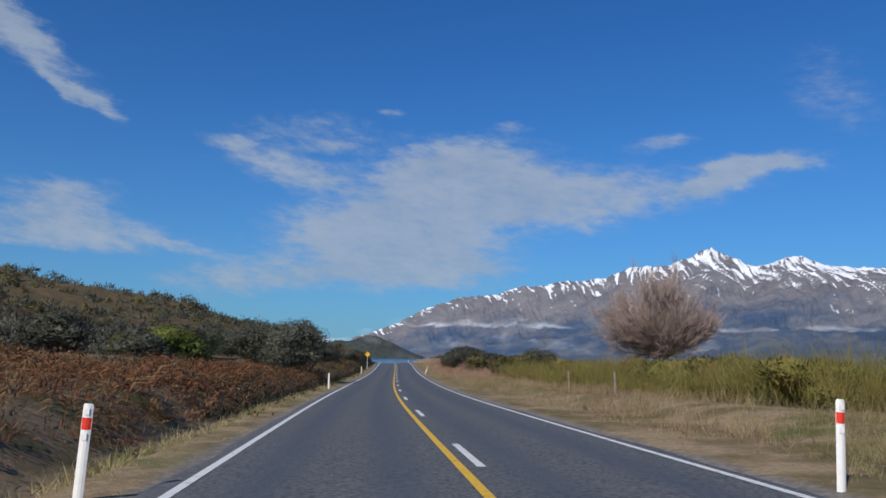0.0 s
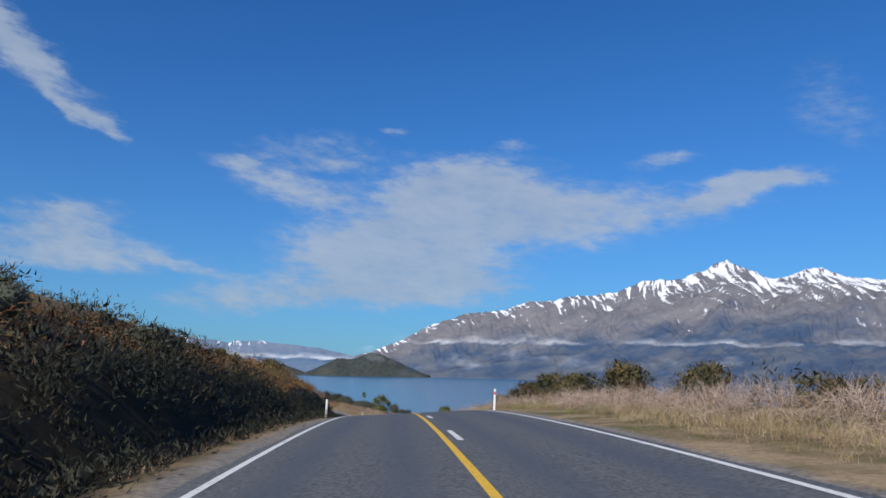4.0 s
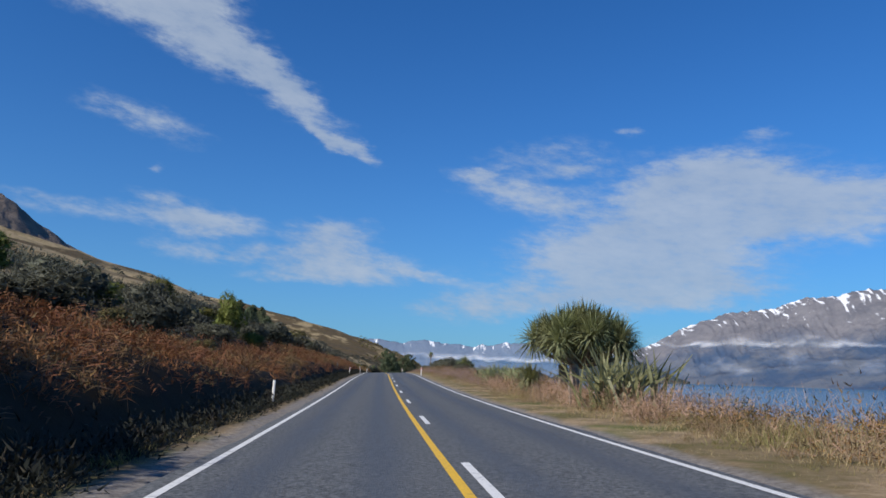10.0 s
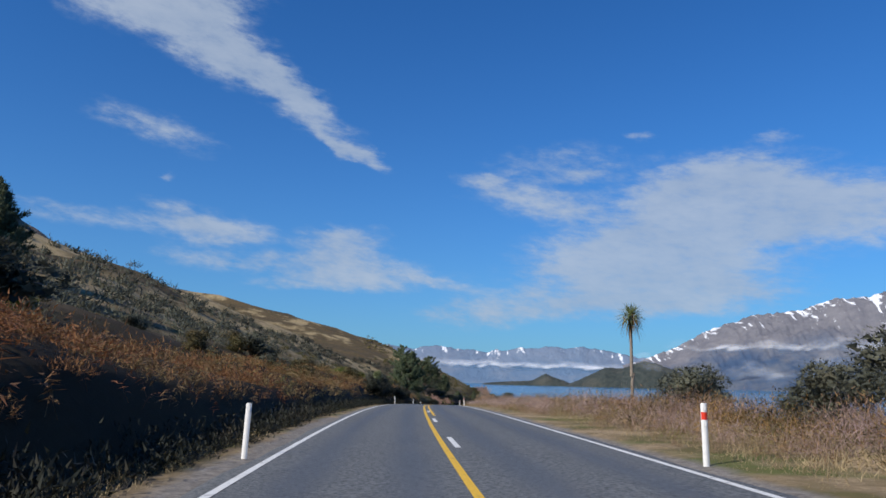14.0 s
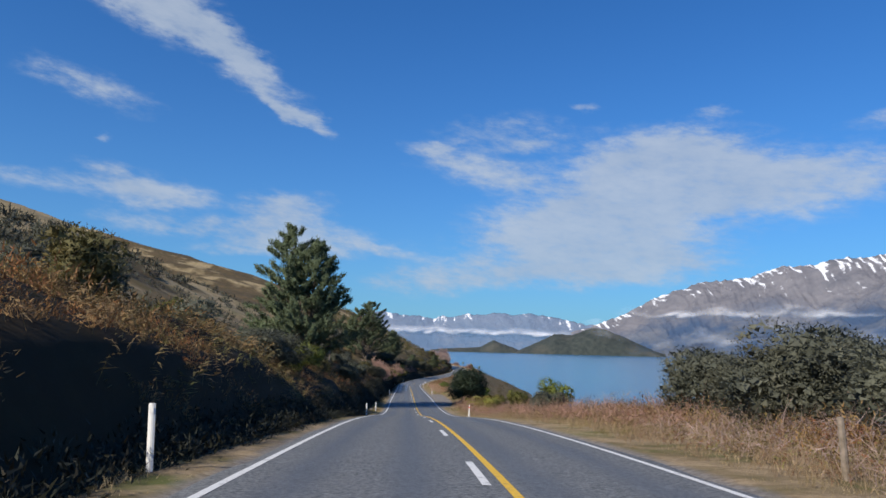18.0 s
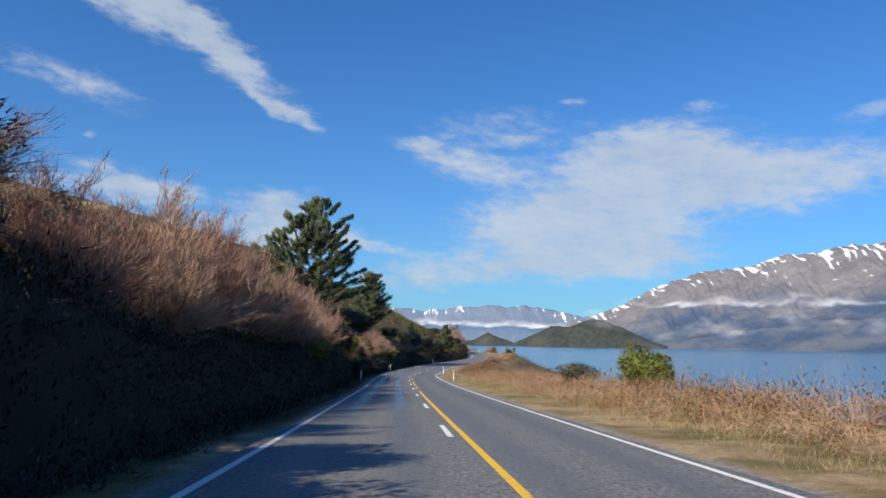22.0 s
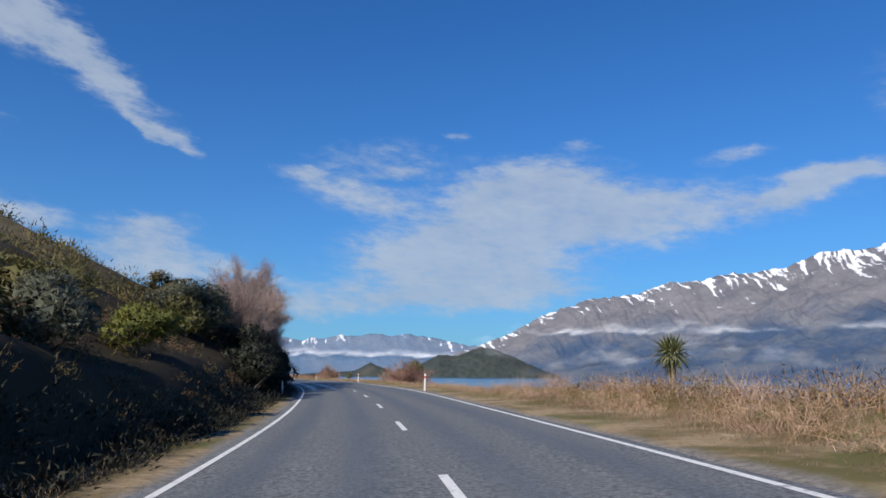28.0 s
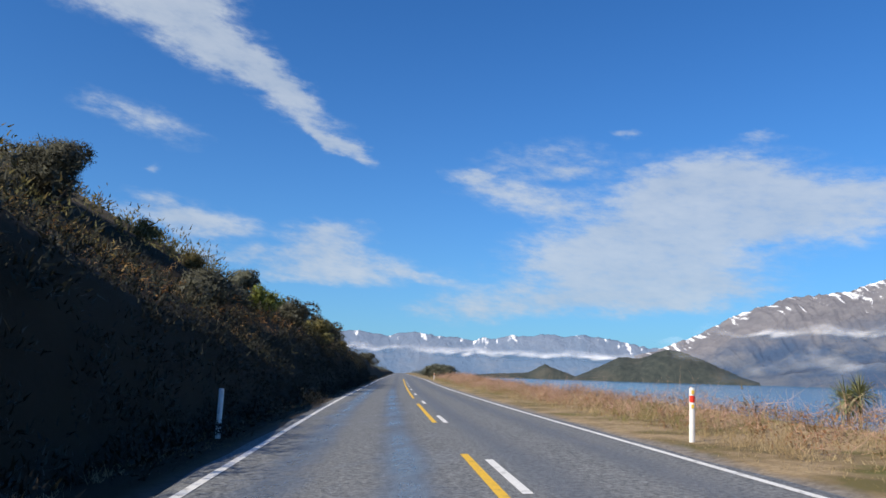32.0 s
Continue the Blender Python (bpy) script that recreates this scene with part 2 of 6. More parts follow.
    body = calc(t, "ADD", calc(t, "MINIMUM", cover, 1.0), calc(t, "MULTIPLY", calc(t, "MULTIPLY", ragged, held), inner))
    soft = wire(t, "ShaderNodeMapRange", body, 0.10, 1.05, 0.0, 0.80, interpolation_type="SMOOTHSTEP").outputs[0]
    shade = wire(t, "ShaderNodeMix", None, None, None, None, None, None, (4.1, 5.2, 6.9, 1), (5.6, 6.5, 7.8, 1), data_type="RGBA")
    t.links.new(wire(t, "ShaderNodeMapRange", calc(t, "ADD", big, calc(t, "MULTIPLY", fine, 0.5)), 0.55, 1.0).outputs[0], shade.inputs[0])
    deep = wire(t, "ShaderNodeMix", 1.0, None, None, None, None, None, sky.outputs[0], (0.22, 0.74, 1.42, 1), data_type="RGBA", blend_type="MULTIPLY").outputs[2]
    veil = calc(t, "MULTIPLY", calc(t, "POWER", 2.718, calc(t, "MULTIPLY", calc(t, "MAXIMUM", el, 0.0), -0.12)), 0.66)
    deep = wire(t, "ShaderNodeMix", veil, None, None, None, None, None, deep, (2.7, 4.6, 6.8, 1), data_type="RGBA").outputs[2]
    mixed = wire(t, "ShaderNodeMix", soft, None, None, None, None, None, deep, shade.outputs[2], data_type="RGBA").outputs[2]
    back = wire(t, "ShaderNodeBackground", mixed, 0.081)
    out = t.nodes.new("ShaderNodeOutputWorld")
    t.links.new(back.outputs[0], out.inputs[0])


build_sky()
sun = new("sun", bpy.data.lights.new("sun", "SUN"))
sun.data.energy, sun.data.angle, sun.data.color = 5.0, radians(0.55), (1.0, 0.93, 0.82)
to_sun = Vector((-math.sin(radians(SUN_AZ)) * math.cos(radians(SUN_EL)), math.cos(radians(SUN_AZ)) * math.cos(radians(SUN_EL)), math.sin(radians(SUN_EL))))
sun.matrix_world = look(to_sun * 300, (0, 0, 0))


# ---- materials ----
def material(name, low, high, scale=4.0, rough=0.85, bump=0.3, patch=None, patch_scale=0.3, patch_at=0.5, metal=0.0, grain_depth=0.02, random_tint=0.0, sheen=None, thin=0.0):
    """A surface of two tones mixed by grain, a third in patches, with fine relief."""
    m = bpy.data.materials.new(name)
    m.use_nodes = True
    t = m.node_tree
    bsdf = t.nodes["Principled BSDF"]
    spot_ = t.nodes.new("ShaderNodeTexCoord").outputs["Object"]
    grain = wire(t, "ShaderNodeTexNoise", spot_, None, scale, 6.0, 0.62).outputs[0]
    wide = wire(t, "ShaderNodeTexNoise", spot_, None, patch_scale, 4.0, 0.6).outputs[0]
    mix = wire(t, "ShaderNodeMapRange", grain, 0.32, 0.68)
    col = wire(t, "ShaderNodeMix", mix.outputs[0], None, None, None, None, None, (*low, 1), (*high, 1), data_type="RGBA").outputs[2]
    if patch:
        where = wire(t, "ShaderNodeMapRange", wide, patch_at - 0.08, patch_at + 0.08).outputs[0]
        col = wire(t, "ShaderNodeMix", where, None, None, None, None, None, col, (*patch, 1), data_type="RGBA").outputs[2]
    if random_tint:
        rnd = t.nodes.new("ShaderNodeObjectInfo").outputs["Random"]
        isl = t.nodes.new("ShaderNodeNewGeometry").outputs["Random Per Island"]
        val = calc(t, "ADD", calc(t, "MULTIPLY", calc(t, "ADD", rnd, isl), random_tint), 1 - random_tint)
        hue = calc(t, "ADD", calc(t, "MULTIPLY", rnd, 0.04), 0.48)
        col = wire(t, "ShaderNodeHueSaturation", hue, 1.0, val, 1.0, col).outputs[0]
    t.links.new(col, bsdf.inputs["Base Color"])
    bsdf.inputs["Roughness"].default_value = rough
    bsdf.inputs["Metallic"].default_value = metal
    bsdf.inputs["Specular IOR Level"].default_value = 0.3 if sheen is None else sheen
    if thin:
        out = t.nodes["Material Output"]
        glow = wire(t, "ShaderNodeBsdfTranslucent", col)
        both = wire(t, "ShaderNodeMixShader", thin, bsdf.outputs[0], glow.outputs[0])
        t.links.new(both.outputs[0], out.inputs[0])
    if bump:
        rel = wire(t, "ShaderNodeBump", bump, grain_depth)
        t.links.new(grain, rel.inputs["Height"])
        t.links.new(rel.outputs[0], bsdf.inputs["Normal"])
    return m


def ground_material():
    """Gravel at the road's edge, then dry grass and fallen bracken, shade painted on the bank, greener pasture on the
    hills.
    """
    m = bpy.data.materials.new("ground")
    m.use_nodes = True
    t = m.node_tree
    bsdf = t.nodes["Principled BSDF"]
    co = t.nodes.new("ShaderNodeTexCoord").outputs["Object"]
    side = wire(t, "ShaderNodeAttribute", attribute_name="verge").outputs["Fac"]
    hill = wire(t, "ShaderNodeAttribute", attribute_name="pasture").outputs["Fac"]
    g1 = wire(t, "ShaderNodeTexNoise", co, None, 7.0, 6.0, 0.8).outputs[0]
    g2 = wire(t, "ShaderNodeTexNoise", co, None, 0.5, 5.0, 0.6).outputs[0]
    g3 = wire(t, "ShaderNodeTexNoise", co, None, 0.035, 6.0, 0.6).outputs[0]
    g4 = wire(t, "ShaderNodeTexNoise", co, None, 0.22, 4.0, 0.6).outputs[0]
    mixc = lambda f, a, b: wire(t, "ShaderNodeMix", f, None, None, None, None, None, a if isinstance(a, bpy.types.NodeSocket) else (*a, 1), b if isinstance(b, bpy.types.NodeSocket) else (*b, 1), data_type="RGBA").outputs[2]
    rng = lambda v, a, b: wire(t, "ShaderNodeMapRange", v, a, b).outputs[0]
    gravel = mixc(rng(g1, 0.3, 0.7), (0.085, 0.077, 0.068), (0.33, 0.30, 0.265))
    straw = mixc(rng(g1, 0.3, 0.7), (0.20, 0.140, 0.078), (0.42, 0.325, 0.20))
    litter_and_shade = mixc(rng(g2, 0.4, 0.6), (0.10, 0.062, 0.03), (0.13, 0.11, 0.045))
    moss = mixc(rng(g4, 0.52, 0.62), litter_and_shade, (0.115, 0.125, 0.040))
    soil = mixc(rng(g2, 0.42, 0.60), straw, moss)
    grass = mixc(rng(g2, 0.35, 0.65), (0.36, 0.275, 0.16), (0.25, 0.20, 0.105))
    scrub = mixc(rng(g2, 0.35, 0.65), (0.07, 0.06, 0.032), (0.13, 0.09, 0.05))
    bushy = wire(t, "ShaderNodeAttribute", attribute_name="bushy").outputs["Fac"]
    slope_ = mixc(rng(calc(t, "ADD", g3, bushy), 0.49, 0.57), grass, scrub)
    near = mixc(rng(calc(t, "ADD", side, calc(t, "MULTIPLY", calc(t, "SUBTRACT", g2, 0.5), 0.8)), 0.35, 0.65), soil, gravel)
    # near-black ground: shade of the bank painted in, along with leaf litter
    bank_shade = wire(t, "ShaderNodeAttribute", attribute_name="litter_and_shade").outputs["Fac"]
    shade_tone = mixc(rng(g2, 0.38, 0.62), (0.011, 0.009, 0.006), (0.030, 0.022, 0.013))
    col = mixc(bank_shade, mixc(hill, near, slope_), shade_tone)
    t.links.new(col, bsdf.inputs["Base Color"])
    bsdf.inputs["Roughness"].default_value = 0.95
    bsdf.inputs["Specular IOR Level"].default_value = 0.15
    h = calc(t, "ADD", g1, calc(t, "MULTIPLY", g2, 2.0))
    rel = wire(t, "ShaderNodeBump", 0.6, 0.05)
    t.links.new(h, rel.inputs["Height"])
    t.links.new(rel.outputs[0], bsdf.inputs["Normal"])
    return m


def asphalt_material():
    m = bpy.data.materials.new("asphalt")
    m.use_nodes = True
    t = m.node_tree
    bsdf = t.nodes["Principled BSDF"]
    co = t.nodes.new("ShaderNodeTexCoord").outputs["Object"]
    across = wire(t, "ShaderNodeAttribute", attribute_name="across").outputs["Fac"]
    chips = wire(t, "ShaderNodeTexVoronoi", co, None, 42.0)
    g1 = wire(t, "ShaderNodeTexNoise", co, None, 15.0, 3.0, 0.8).outputs[0]
    g2 = wire(t, "ShaderNodeTexNoise", co, None, 0.35, 5.0, 0.65).outputs[0]
    mixc = lambda f, a, b: wire(t, "ShaderNodeMix", f, None, None, None, None, None, a if isinstance(a, bpy.types.NodeSocket) else (*a, 1), b if isinstance(b, bpy.types.NodeSocket) else (*b, 1), data_type="RGBA").outputs[2]
    stone = mixc(wire(t, "ShaderNodeMapRange", g1, 0.35, 0.7).outputs[0], (0.031, 0.034, 0.037), (0.183, 0.191, 0.190))
    # the wheels' tracks are smoother and a little darker
    w = calc(t, "ABSOLUTE", calc(t, "SUBTRACT", calc(t, "ABSOLUTE", calc(t, "SUBTRACT", calc(t, "ABSOLUTE", across), 1.6)), 0.75))
    track = wire(t, "ShaderNodeMapRange", calc(t, "ADD", w, calc(t, "MULTIPLY", calc(t, "SUBTRACT", g2, 0.5), 0.5)), 0.1, 0.5, 1.0, 0.0).outputs[0]
    col = mixc(calc(t, "MULTIPLY", track, 0.45), stone, (0.060, 0.064, 0.070))
    col = mixc(wire(t, "ShaderNodeMapRange", g2, 0.5, 0.75, 0.0, 0.5).outputs[0], col, (0.100, 0.103, 0.106))
    # the later length is painted paler, with sheen from the sky put into its colour
    sheen_gain = wire(t, "ShaderNodeAttribute", attribute_name="painted_sheen").outputs["Fac"]
    col = wire(t, "ShaderNodeHueSaturation", 0.5, 1.0, calc(t, "ADD", 1.0, calc(t, "MULTIPLY", sheen_gain, 0.35)), 1.0, col).outputs[0]
    t.links.new(col, bsdf.inputs["Base Color"])
    damp = wire(t, "ShaderNodeAttribute", attribute_name="damp").outputs["Fac"]
    long_ = wire(t, "ShaderNodeTexNoise", wire(t, "ShaderNodeMapping", co, (0, 0, 0), (0, 0, 0.25), (1.0, 0.3, 1.0)).outputs[0], None, 1.1, 5.0, 0.68).outputs[0]
    wet = calc(t, "MULTIPLY", damp, wire(t, "ShaderNodeMapRange", calc(t, "ADD", calc(t, "MULTIPLY", track, 0.22), calc(t, "ADD", calc(t, "MULTIPLY", long_, 0.8), calc(t, "MULTIPLY", g2, 0.3))), 0.55, 0.82).outputs[0])
    dry = wire(t, "ShaderNodeMapRange", track, 0.0, 1.0, 0.78, 0.6).outputs[0]
    t.links.new(calc(t, "SUBTRACT", dry, calc(t, "MULTIPLY", wet, 0.36)), bsdf.inputs["Roughness"])
    bsdf.inputs["Specular IOR Level"].default_value = 0.4
    rel = wire(t, "ShaderNodeBump", 0.55, 0.012)
    t.links.new(chips.outputs[0], rel.inputs["Height"])
    t.links.new(rel.outputs[0], bsdf.inputs["Normal"])
    return m


def water_material():
    m = bpy.data.materials.new("lake_water")
    m.use_nodes = True
    t = m.node_tree
    bsdf = t.nodes["Principled BSDF"]
    co = t.nodes.new("ShaderNodeTexCoord").outputs["Object"]
    bsdf.inputs["Base Color"].default_value = (0.022, 0.150, 0.29, 1)
    bsdf.inputs["Roughness"].default_value = 0.20
    bsdf.inputs["Specular IOR Level"].default_value = 0.36
    bsdf.inputs["IOR"].default_value = 1.33
    stretch = wire(t, "ShaderNodeMapping", co, (0, 0, 0), (0, 0, 0.3), (0.25, 1.0, 1.0)).outputs[0]
    r1 = wire(t, "ShaderNodeTexNoise", stretch, None, 0.6, 4.0, 0.6).outputs[0]
    lanes = wire(t, "ShaderNodeTexNoise", stretch, None, 0.004, 3.0, 0.5).outputs[0]
    rel = wire(t, "ShaderNodeBump", 0.6, 0.25)
    t.links.new(calc(t, "MULTIPLY", r1, wire(t, "ShaderNodeMapRange", lanes, 0.4, 0.6, 0.35, 1.0).outputs[0]), rel.inputs["Height"])
    t.links.new(rel.outputs[0], bsdf.inputs["Normal"])
    return m


def mountain_material(name, low, high, forest, pale, tree_line):
    """Scree and rock, forest and pale grass low down, haze in the tones of far ranges, snow in the hollows and streaks
    that the mesh carries.
    """
    m = bpy.data.materials.new(name)
    m.use_nodes = True
    t = m.node_tree
    bsdf = t.nodes["Principled BSDF"]
    co = t.nodes.new("ShaderNodeTexCoord").outputs["Object"]
    aloft = wire(t, "ShaderNodeAttribute", attribute_name="aloft").outputs["Fac"]
    snow = wire(t, "ShaderNodeAttribute", attribute_name="snow").outputs["Fac"]
    n1 = wire(t, "ShaderNodeTexNoise", co, None, 0.022, 8.0, 0.65).outputs[0]
    n2 = wire(t, "ShaderNodeTexNoise", co, None, 0.005, 6.0, 0.62).outputs[0]
    n3 = wire(t, "ShaderNodeTexNoise", co, None, 0.07, 5.0, 0.7).outputs[0]
    mixc = lambda f, a, b: wire(t, "ShaderNodeMix", f, None, None, None, None, None, a if isinstance(a, bpy.types.NodeSocket) else (*a, 1), b if isinstance(b, bpy.types.NodeSocket) else (*b, 1), data_type="RGBA").outputs[2]
    rng = lambda v, a, b, c=0.0, d=1.0: wire(t, "ShaderNodeMapRange", v, a, b, c, d).outputs[0]
    rock = mixc(rng(calc(t, "ADD", calc(t, "MULTIPLY", n1, 0.5), calc(t, "MULTIPLY", n2, 0.5)), 0.38, 0.62), low, high)
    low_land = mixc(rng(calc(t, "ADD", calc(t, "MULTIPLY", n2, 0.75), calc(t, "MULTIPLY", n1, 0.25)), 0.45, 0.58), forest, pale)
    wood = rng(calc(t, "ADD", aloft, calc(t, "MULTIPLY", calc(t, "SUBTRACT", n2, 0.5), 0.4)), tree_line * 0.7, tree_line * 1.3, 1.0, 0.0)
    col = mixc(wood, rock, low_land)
    col = mixc(rng(calc(t, "ADD", snow, calc(t, "ADD", calc(t, "MULTIPLY", calc(t, "SUBTRACT", n1, 0.5), 1.0), calc(t, "MULTIPLY", calc(t, "SUBTRACT", n3, 0.5), 1.0))), 0.38, 0.66), col, (0.80, 0.82, 0.86))
    t.links.new(col, bsdf.inputs["Base Color"])
    bsdf.inputs["Roughness"].default_value = 0.9
    bsdf.inputs["Specular IOR Level"].default_value = 0.1
    rel = wire(t, "ShaderNodeBump", 1.0, 13.0)
    t.links.new(n1, rel.inputs["Height"])
    t.links.new(rel.outputs[0], bsdf.inputs["Normal"])
    return m


GROUND, ASPHALT, WATER = ground_material(), asphalt_material(), water_material()
WHITE_LINE = material("worn_white_paint", (0.60, 0.60, 0.58), (0.78, 0.78, 0.75), 25.0, 0.6, 0.3, (0.30, 0.30, 0.29), 6.0, 0.64)
YELLOW_LINE = material("worn_yellow_paint", (0.62, 0.36, 0.02), (0.80, 0.50, 0.04), 25.0, 0.6, 0.3, (0.30, 0.20, 0.06), 6.0, 0.66)
POST_WHITE = material("white_plastic", (0.70, 0.70, 0.68), (0.82, 0.82, 0.80), 8.0, 0.45, 0.05)
POST_RED = material("red_reflector", (0.60, 0.03, 0.02), (0.72, 0.06, 0.03), 20.0, 0.4, 0.05)


# ---- mesh helpers ----
def mesh_of(name, verts, faces, mats, smooth_faces=False, index=None):
    me = bpy.data.meshes.new(name)
    me.from_pydata(verts, [], faces)
    for m in (mats if isinstance(mats, (list, tuple)) else [mats]):
        me.materials.append(m)
    if index is not None:
        me.polygons.foreach_set("material_index", np.asarray(index, np.int32))
    if smooth_faces:
        me.polygons.foreach_set("use_smooth", np.ones(len(me.polygons), bool))
    me.update()
    return me


def quads_mesh(name, points, mats, shape=4, index=None, out=None):
    """A mesh of loose triangles or quads from an array (n, shape, 3); out: the ways that its leaves face."""
    n = len(points)
    if out is not None:
        face = np.cross(points[:, 1] - points[:, 0], points[:, 2] - points[:, 0])
        face = face / np.maximum(np.linalg.norm(face, axis=1, keepdims=True), 1e-9)
        turn = np.sum(face * out, 1) < 0
        points = np.where(turn[:, None, None], points[:, ::-1], points)
        face = np.where(turn[:, None], -face, face)
        nrm = face * 0.55 + out * 0.75
        nrm = nrm / np.maximum(np.linalg.norm(nrm, axis=1, keepdims=True), 1e-9)
    me = bpy.data.meshes.new(name)
    me.vertices.add(n * shape)
    me.vertices.foreach_set("co", np.ascontiguousarray(points, np.float32).ravel())
    me.loops.add(n * shape)
    me.loops.foreach_set("vertex_index", np.arange(n * shape, dtype=np.int32))
    me.polygons.add(n)
    me.polygons.foreach_set("loop_start", np.arange(n, dtype=np.int32) * shape)
    for m in (mats if isinstance(mats, (list, tuple)) else [mats]):
        me.materials.append(m)
    if index is not None:
        me.polygons.foreach_set("material_index", np.asarray(index, np.int32))
    me.update(calc_edges=True)
    if out is not None:
        me.normals_split_custom_set(np.repeat(nrm, shape, 0).tolist())
    return me


def grid_faces(rows, cols):
    i = np.arange(rows - 1)[:, None] * cols + np.arange(cols - 1)[None, :]
    return np.stack([i, i + 1, i + cols + 1, i + cols], -1).reshape(-1, 4)


def sheet(name, xyz, mat, smooth_faces=True):
    """A grid of points (rows, cols, 3) as one mesh."""
    r, c = xyz.shape[:2]
    return mesh_of(name, xyz.reshape(-1, 3).tolist(), grid_faces(r, c).tolist(), mat, smooth_faces)


def attribute(me, name, values):
    me.attributes.new(name, "FLOAT", "POINT").data.foreach_set("value", np.ascontiguousarray(values, np.float32).ravel())


def part(name, me, parent, label=""):
    ob = new(name, me)
    ob.parent = parent
    if label:
        tagged(ob, label)
    return ob


def bm_mesh(name, bm, mat):
    me = bpy.data.meshes.new(name)
    bm.to_mesh(me)
    bm.free()
    me.materials.append(mat)
    return me


# ---- land, road and lake ----
def build_ground():
    s = np.concatenate([np.arange(-75, 1330, 2.5), np.arange(1330, 1890, 12.0)])
    lat = np.concatenate([-np.geomspace(1100, 27, 26), np.arange(-25, -12, 1.5), np.arange(-12, -3, 0.5), np.arange(-3, 3.1, 1.5), np.arange(3.5, 13, 0.5), np.arange(13, 26, 1.5), np.geomspace(27, 260, 16)])
    S, L = np.meshgrid(s, lat, indexing="ij")
    x, y, z = spot(S, L)
    z = z - 0.06 * (np.abs(L) < 3.6)
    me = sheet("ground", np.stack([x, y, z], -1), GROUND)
    layby = smooth(S, 770, 785) * (1 - smooth(S, 822, 836)) * smooth(L, 3, 3.5) * (1 - smooth(L, 5.6, 6.6))
    attribute(me, "verge", np.maximum(np.clip(1.1 - (np.abs(L) - 3.3) / np.where((L < 0) & (S > 130) & (S < 560), 1.4, 0.85), 0, 1), layby))
    attribute(me, "pasture", smooth(-L, 16, 40))
    # the painted shade comes nearer the road beside hedges and trees
    shade_reach = 0.75 * (smooth(S, 846, 856) * (1 - smooth(S, 930, 945)) + 1.3 * smooth(S, 1104, 1114))
    attribute(me, "litter_and_shade", smooth(-L + shade_reach + 0.2 * smooth(S, 130, 160), 4.45, 4.95) * (1 - smooth(-L, 16, 30)) * (0.35 + 0.60 * smooth(S, 100, 150)) + 0.75 * smooth(-L, 16, 30) * (1 - smooth(S, 110, 180)) + 0.5 * smooth(L, 9, 13))
    attribute(me, "bushy", 0.16 * (1 - smooth(S, 330, 460)) + 0.10 * smooth(S, 880, 960))
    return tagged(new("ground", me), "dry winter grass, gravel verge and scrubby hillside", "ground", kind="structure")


def strip(name, s0, s1, lat0, lat1, up, mat, step=2.0, bow=0.0):
    """A ribbon lying along the road between two offsets from its axis."""
    s = np.linspace(s0, s1, max(2, int((s1 - s0) / step) + 1))
    x, y, z, h, b = ROAD.at(s)
    cols = []
    for lat in (lat0, lat1):
        lat = lat(s) if callable(lat) else lat + 0 * s
        cols.append(np.stack([x + lat * np.cos(h), y + lat * np.sin(h), z + lat * b + up], -1))
    return sheet(name, np.stack(cols, 1), mat, False)


def build_road():
    s = np.arange(-70, 1860, 2.0)
    lat = np.array([-3.62, -3.45, -3.0, -2.35, -1.6, -0.85, 0.0, 0.85, 1.6, 2.35, 3.0, 3.45, 3.62])
    S, L = np.meshgrid(s, lat, indexing="ij")
    x, y, z, h, b = ROAD.at(S)
    edge = 0.09 * np.sin(S * 0.9) * np.sin(S * 0.31 + 1) * (np.abs(L) > 3.4)
    drop = np.where(np.abs(L) > 3.5, -0.07, 0.0)
    me = sheet("road", np.stack([x + (L + edge) * np.cos(h), y + (L + edge) * np.sin(h), z + L * b + drop], -1), ASPHALT)
    attribute(me, "across", L)
    # colour gain along the road that imitates sheen on its later length
    attribute(me, "painted_sheen", smooth(S, 440, 640) + 0.5 * smooth(S, 1090, 1180))
    runs = smooth(S, 205, 225) * (1 - smooth(S, 285, 300)) * 0.4 + smooth(S, 850, 868) * (1 - smooth(S, 935, 955)) + smooth(S, 1112, 1130) * (1 - smooth(S, 1260, 1290))
    attribute(me, "damp", runs * (1 - smooth(L, -0.4, 0.6)))
    return tagged(new("road", me), "grey chip-sealed two-lane country road", "road", kind="structure")


def middle(s):
    """Offset of the white centre line from the road's axis."""
    return table(s, (-80, 0.26), (110, 0.33), (200, 0.25), (238, 0.08), (315, 0.08), (350, 0.27), (440, 0.37), (520, 0.15), (640, 0.08), (690, 0.12), (764, 0.02), (895, 0.08), (922, 0.32), (960, 0.32), (1060, 0.12), (1130, 0.0), (1189, 0.18), (1250, 0.45), (1900, 0.4))


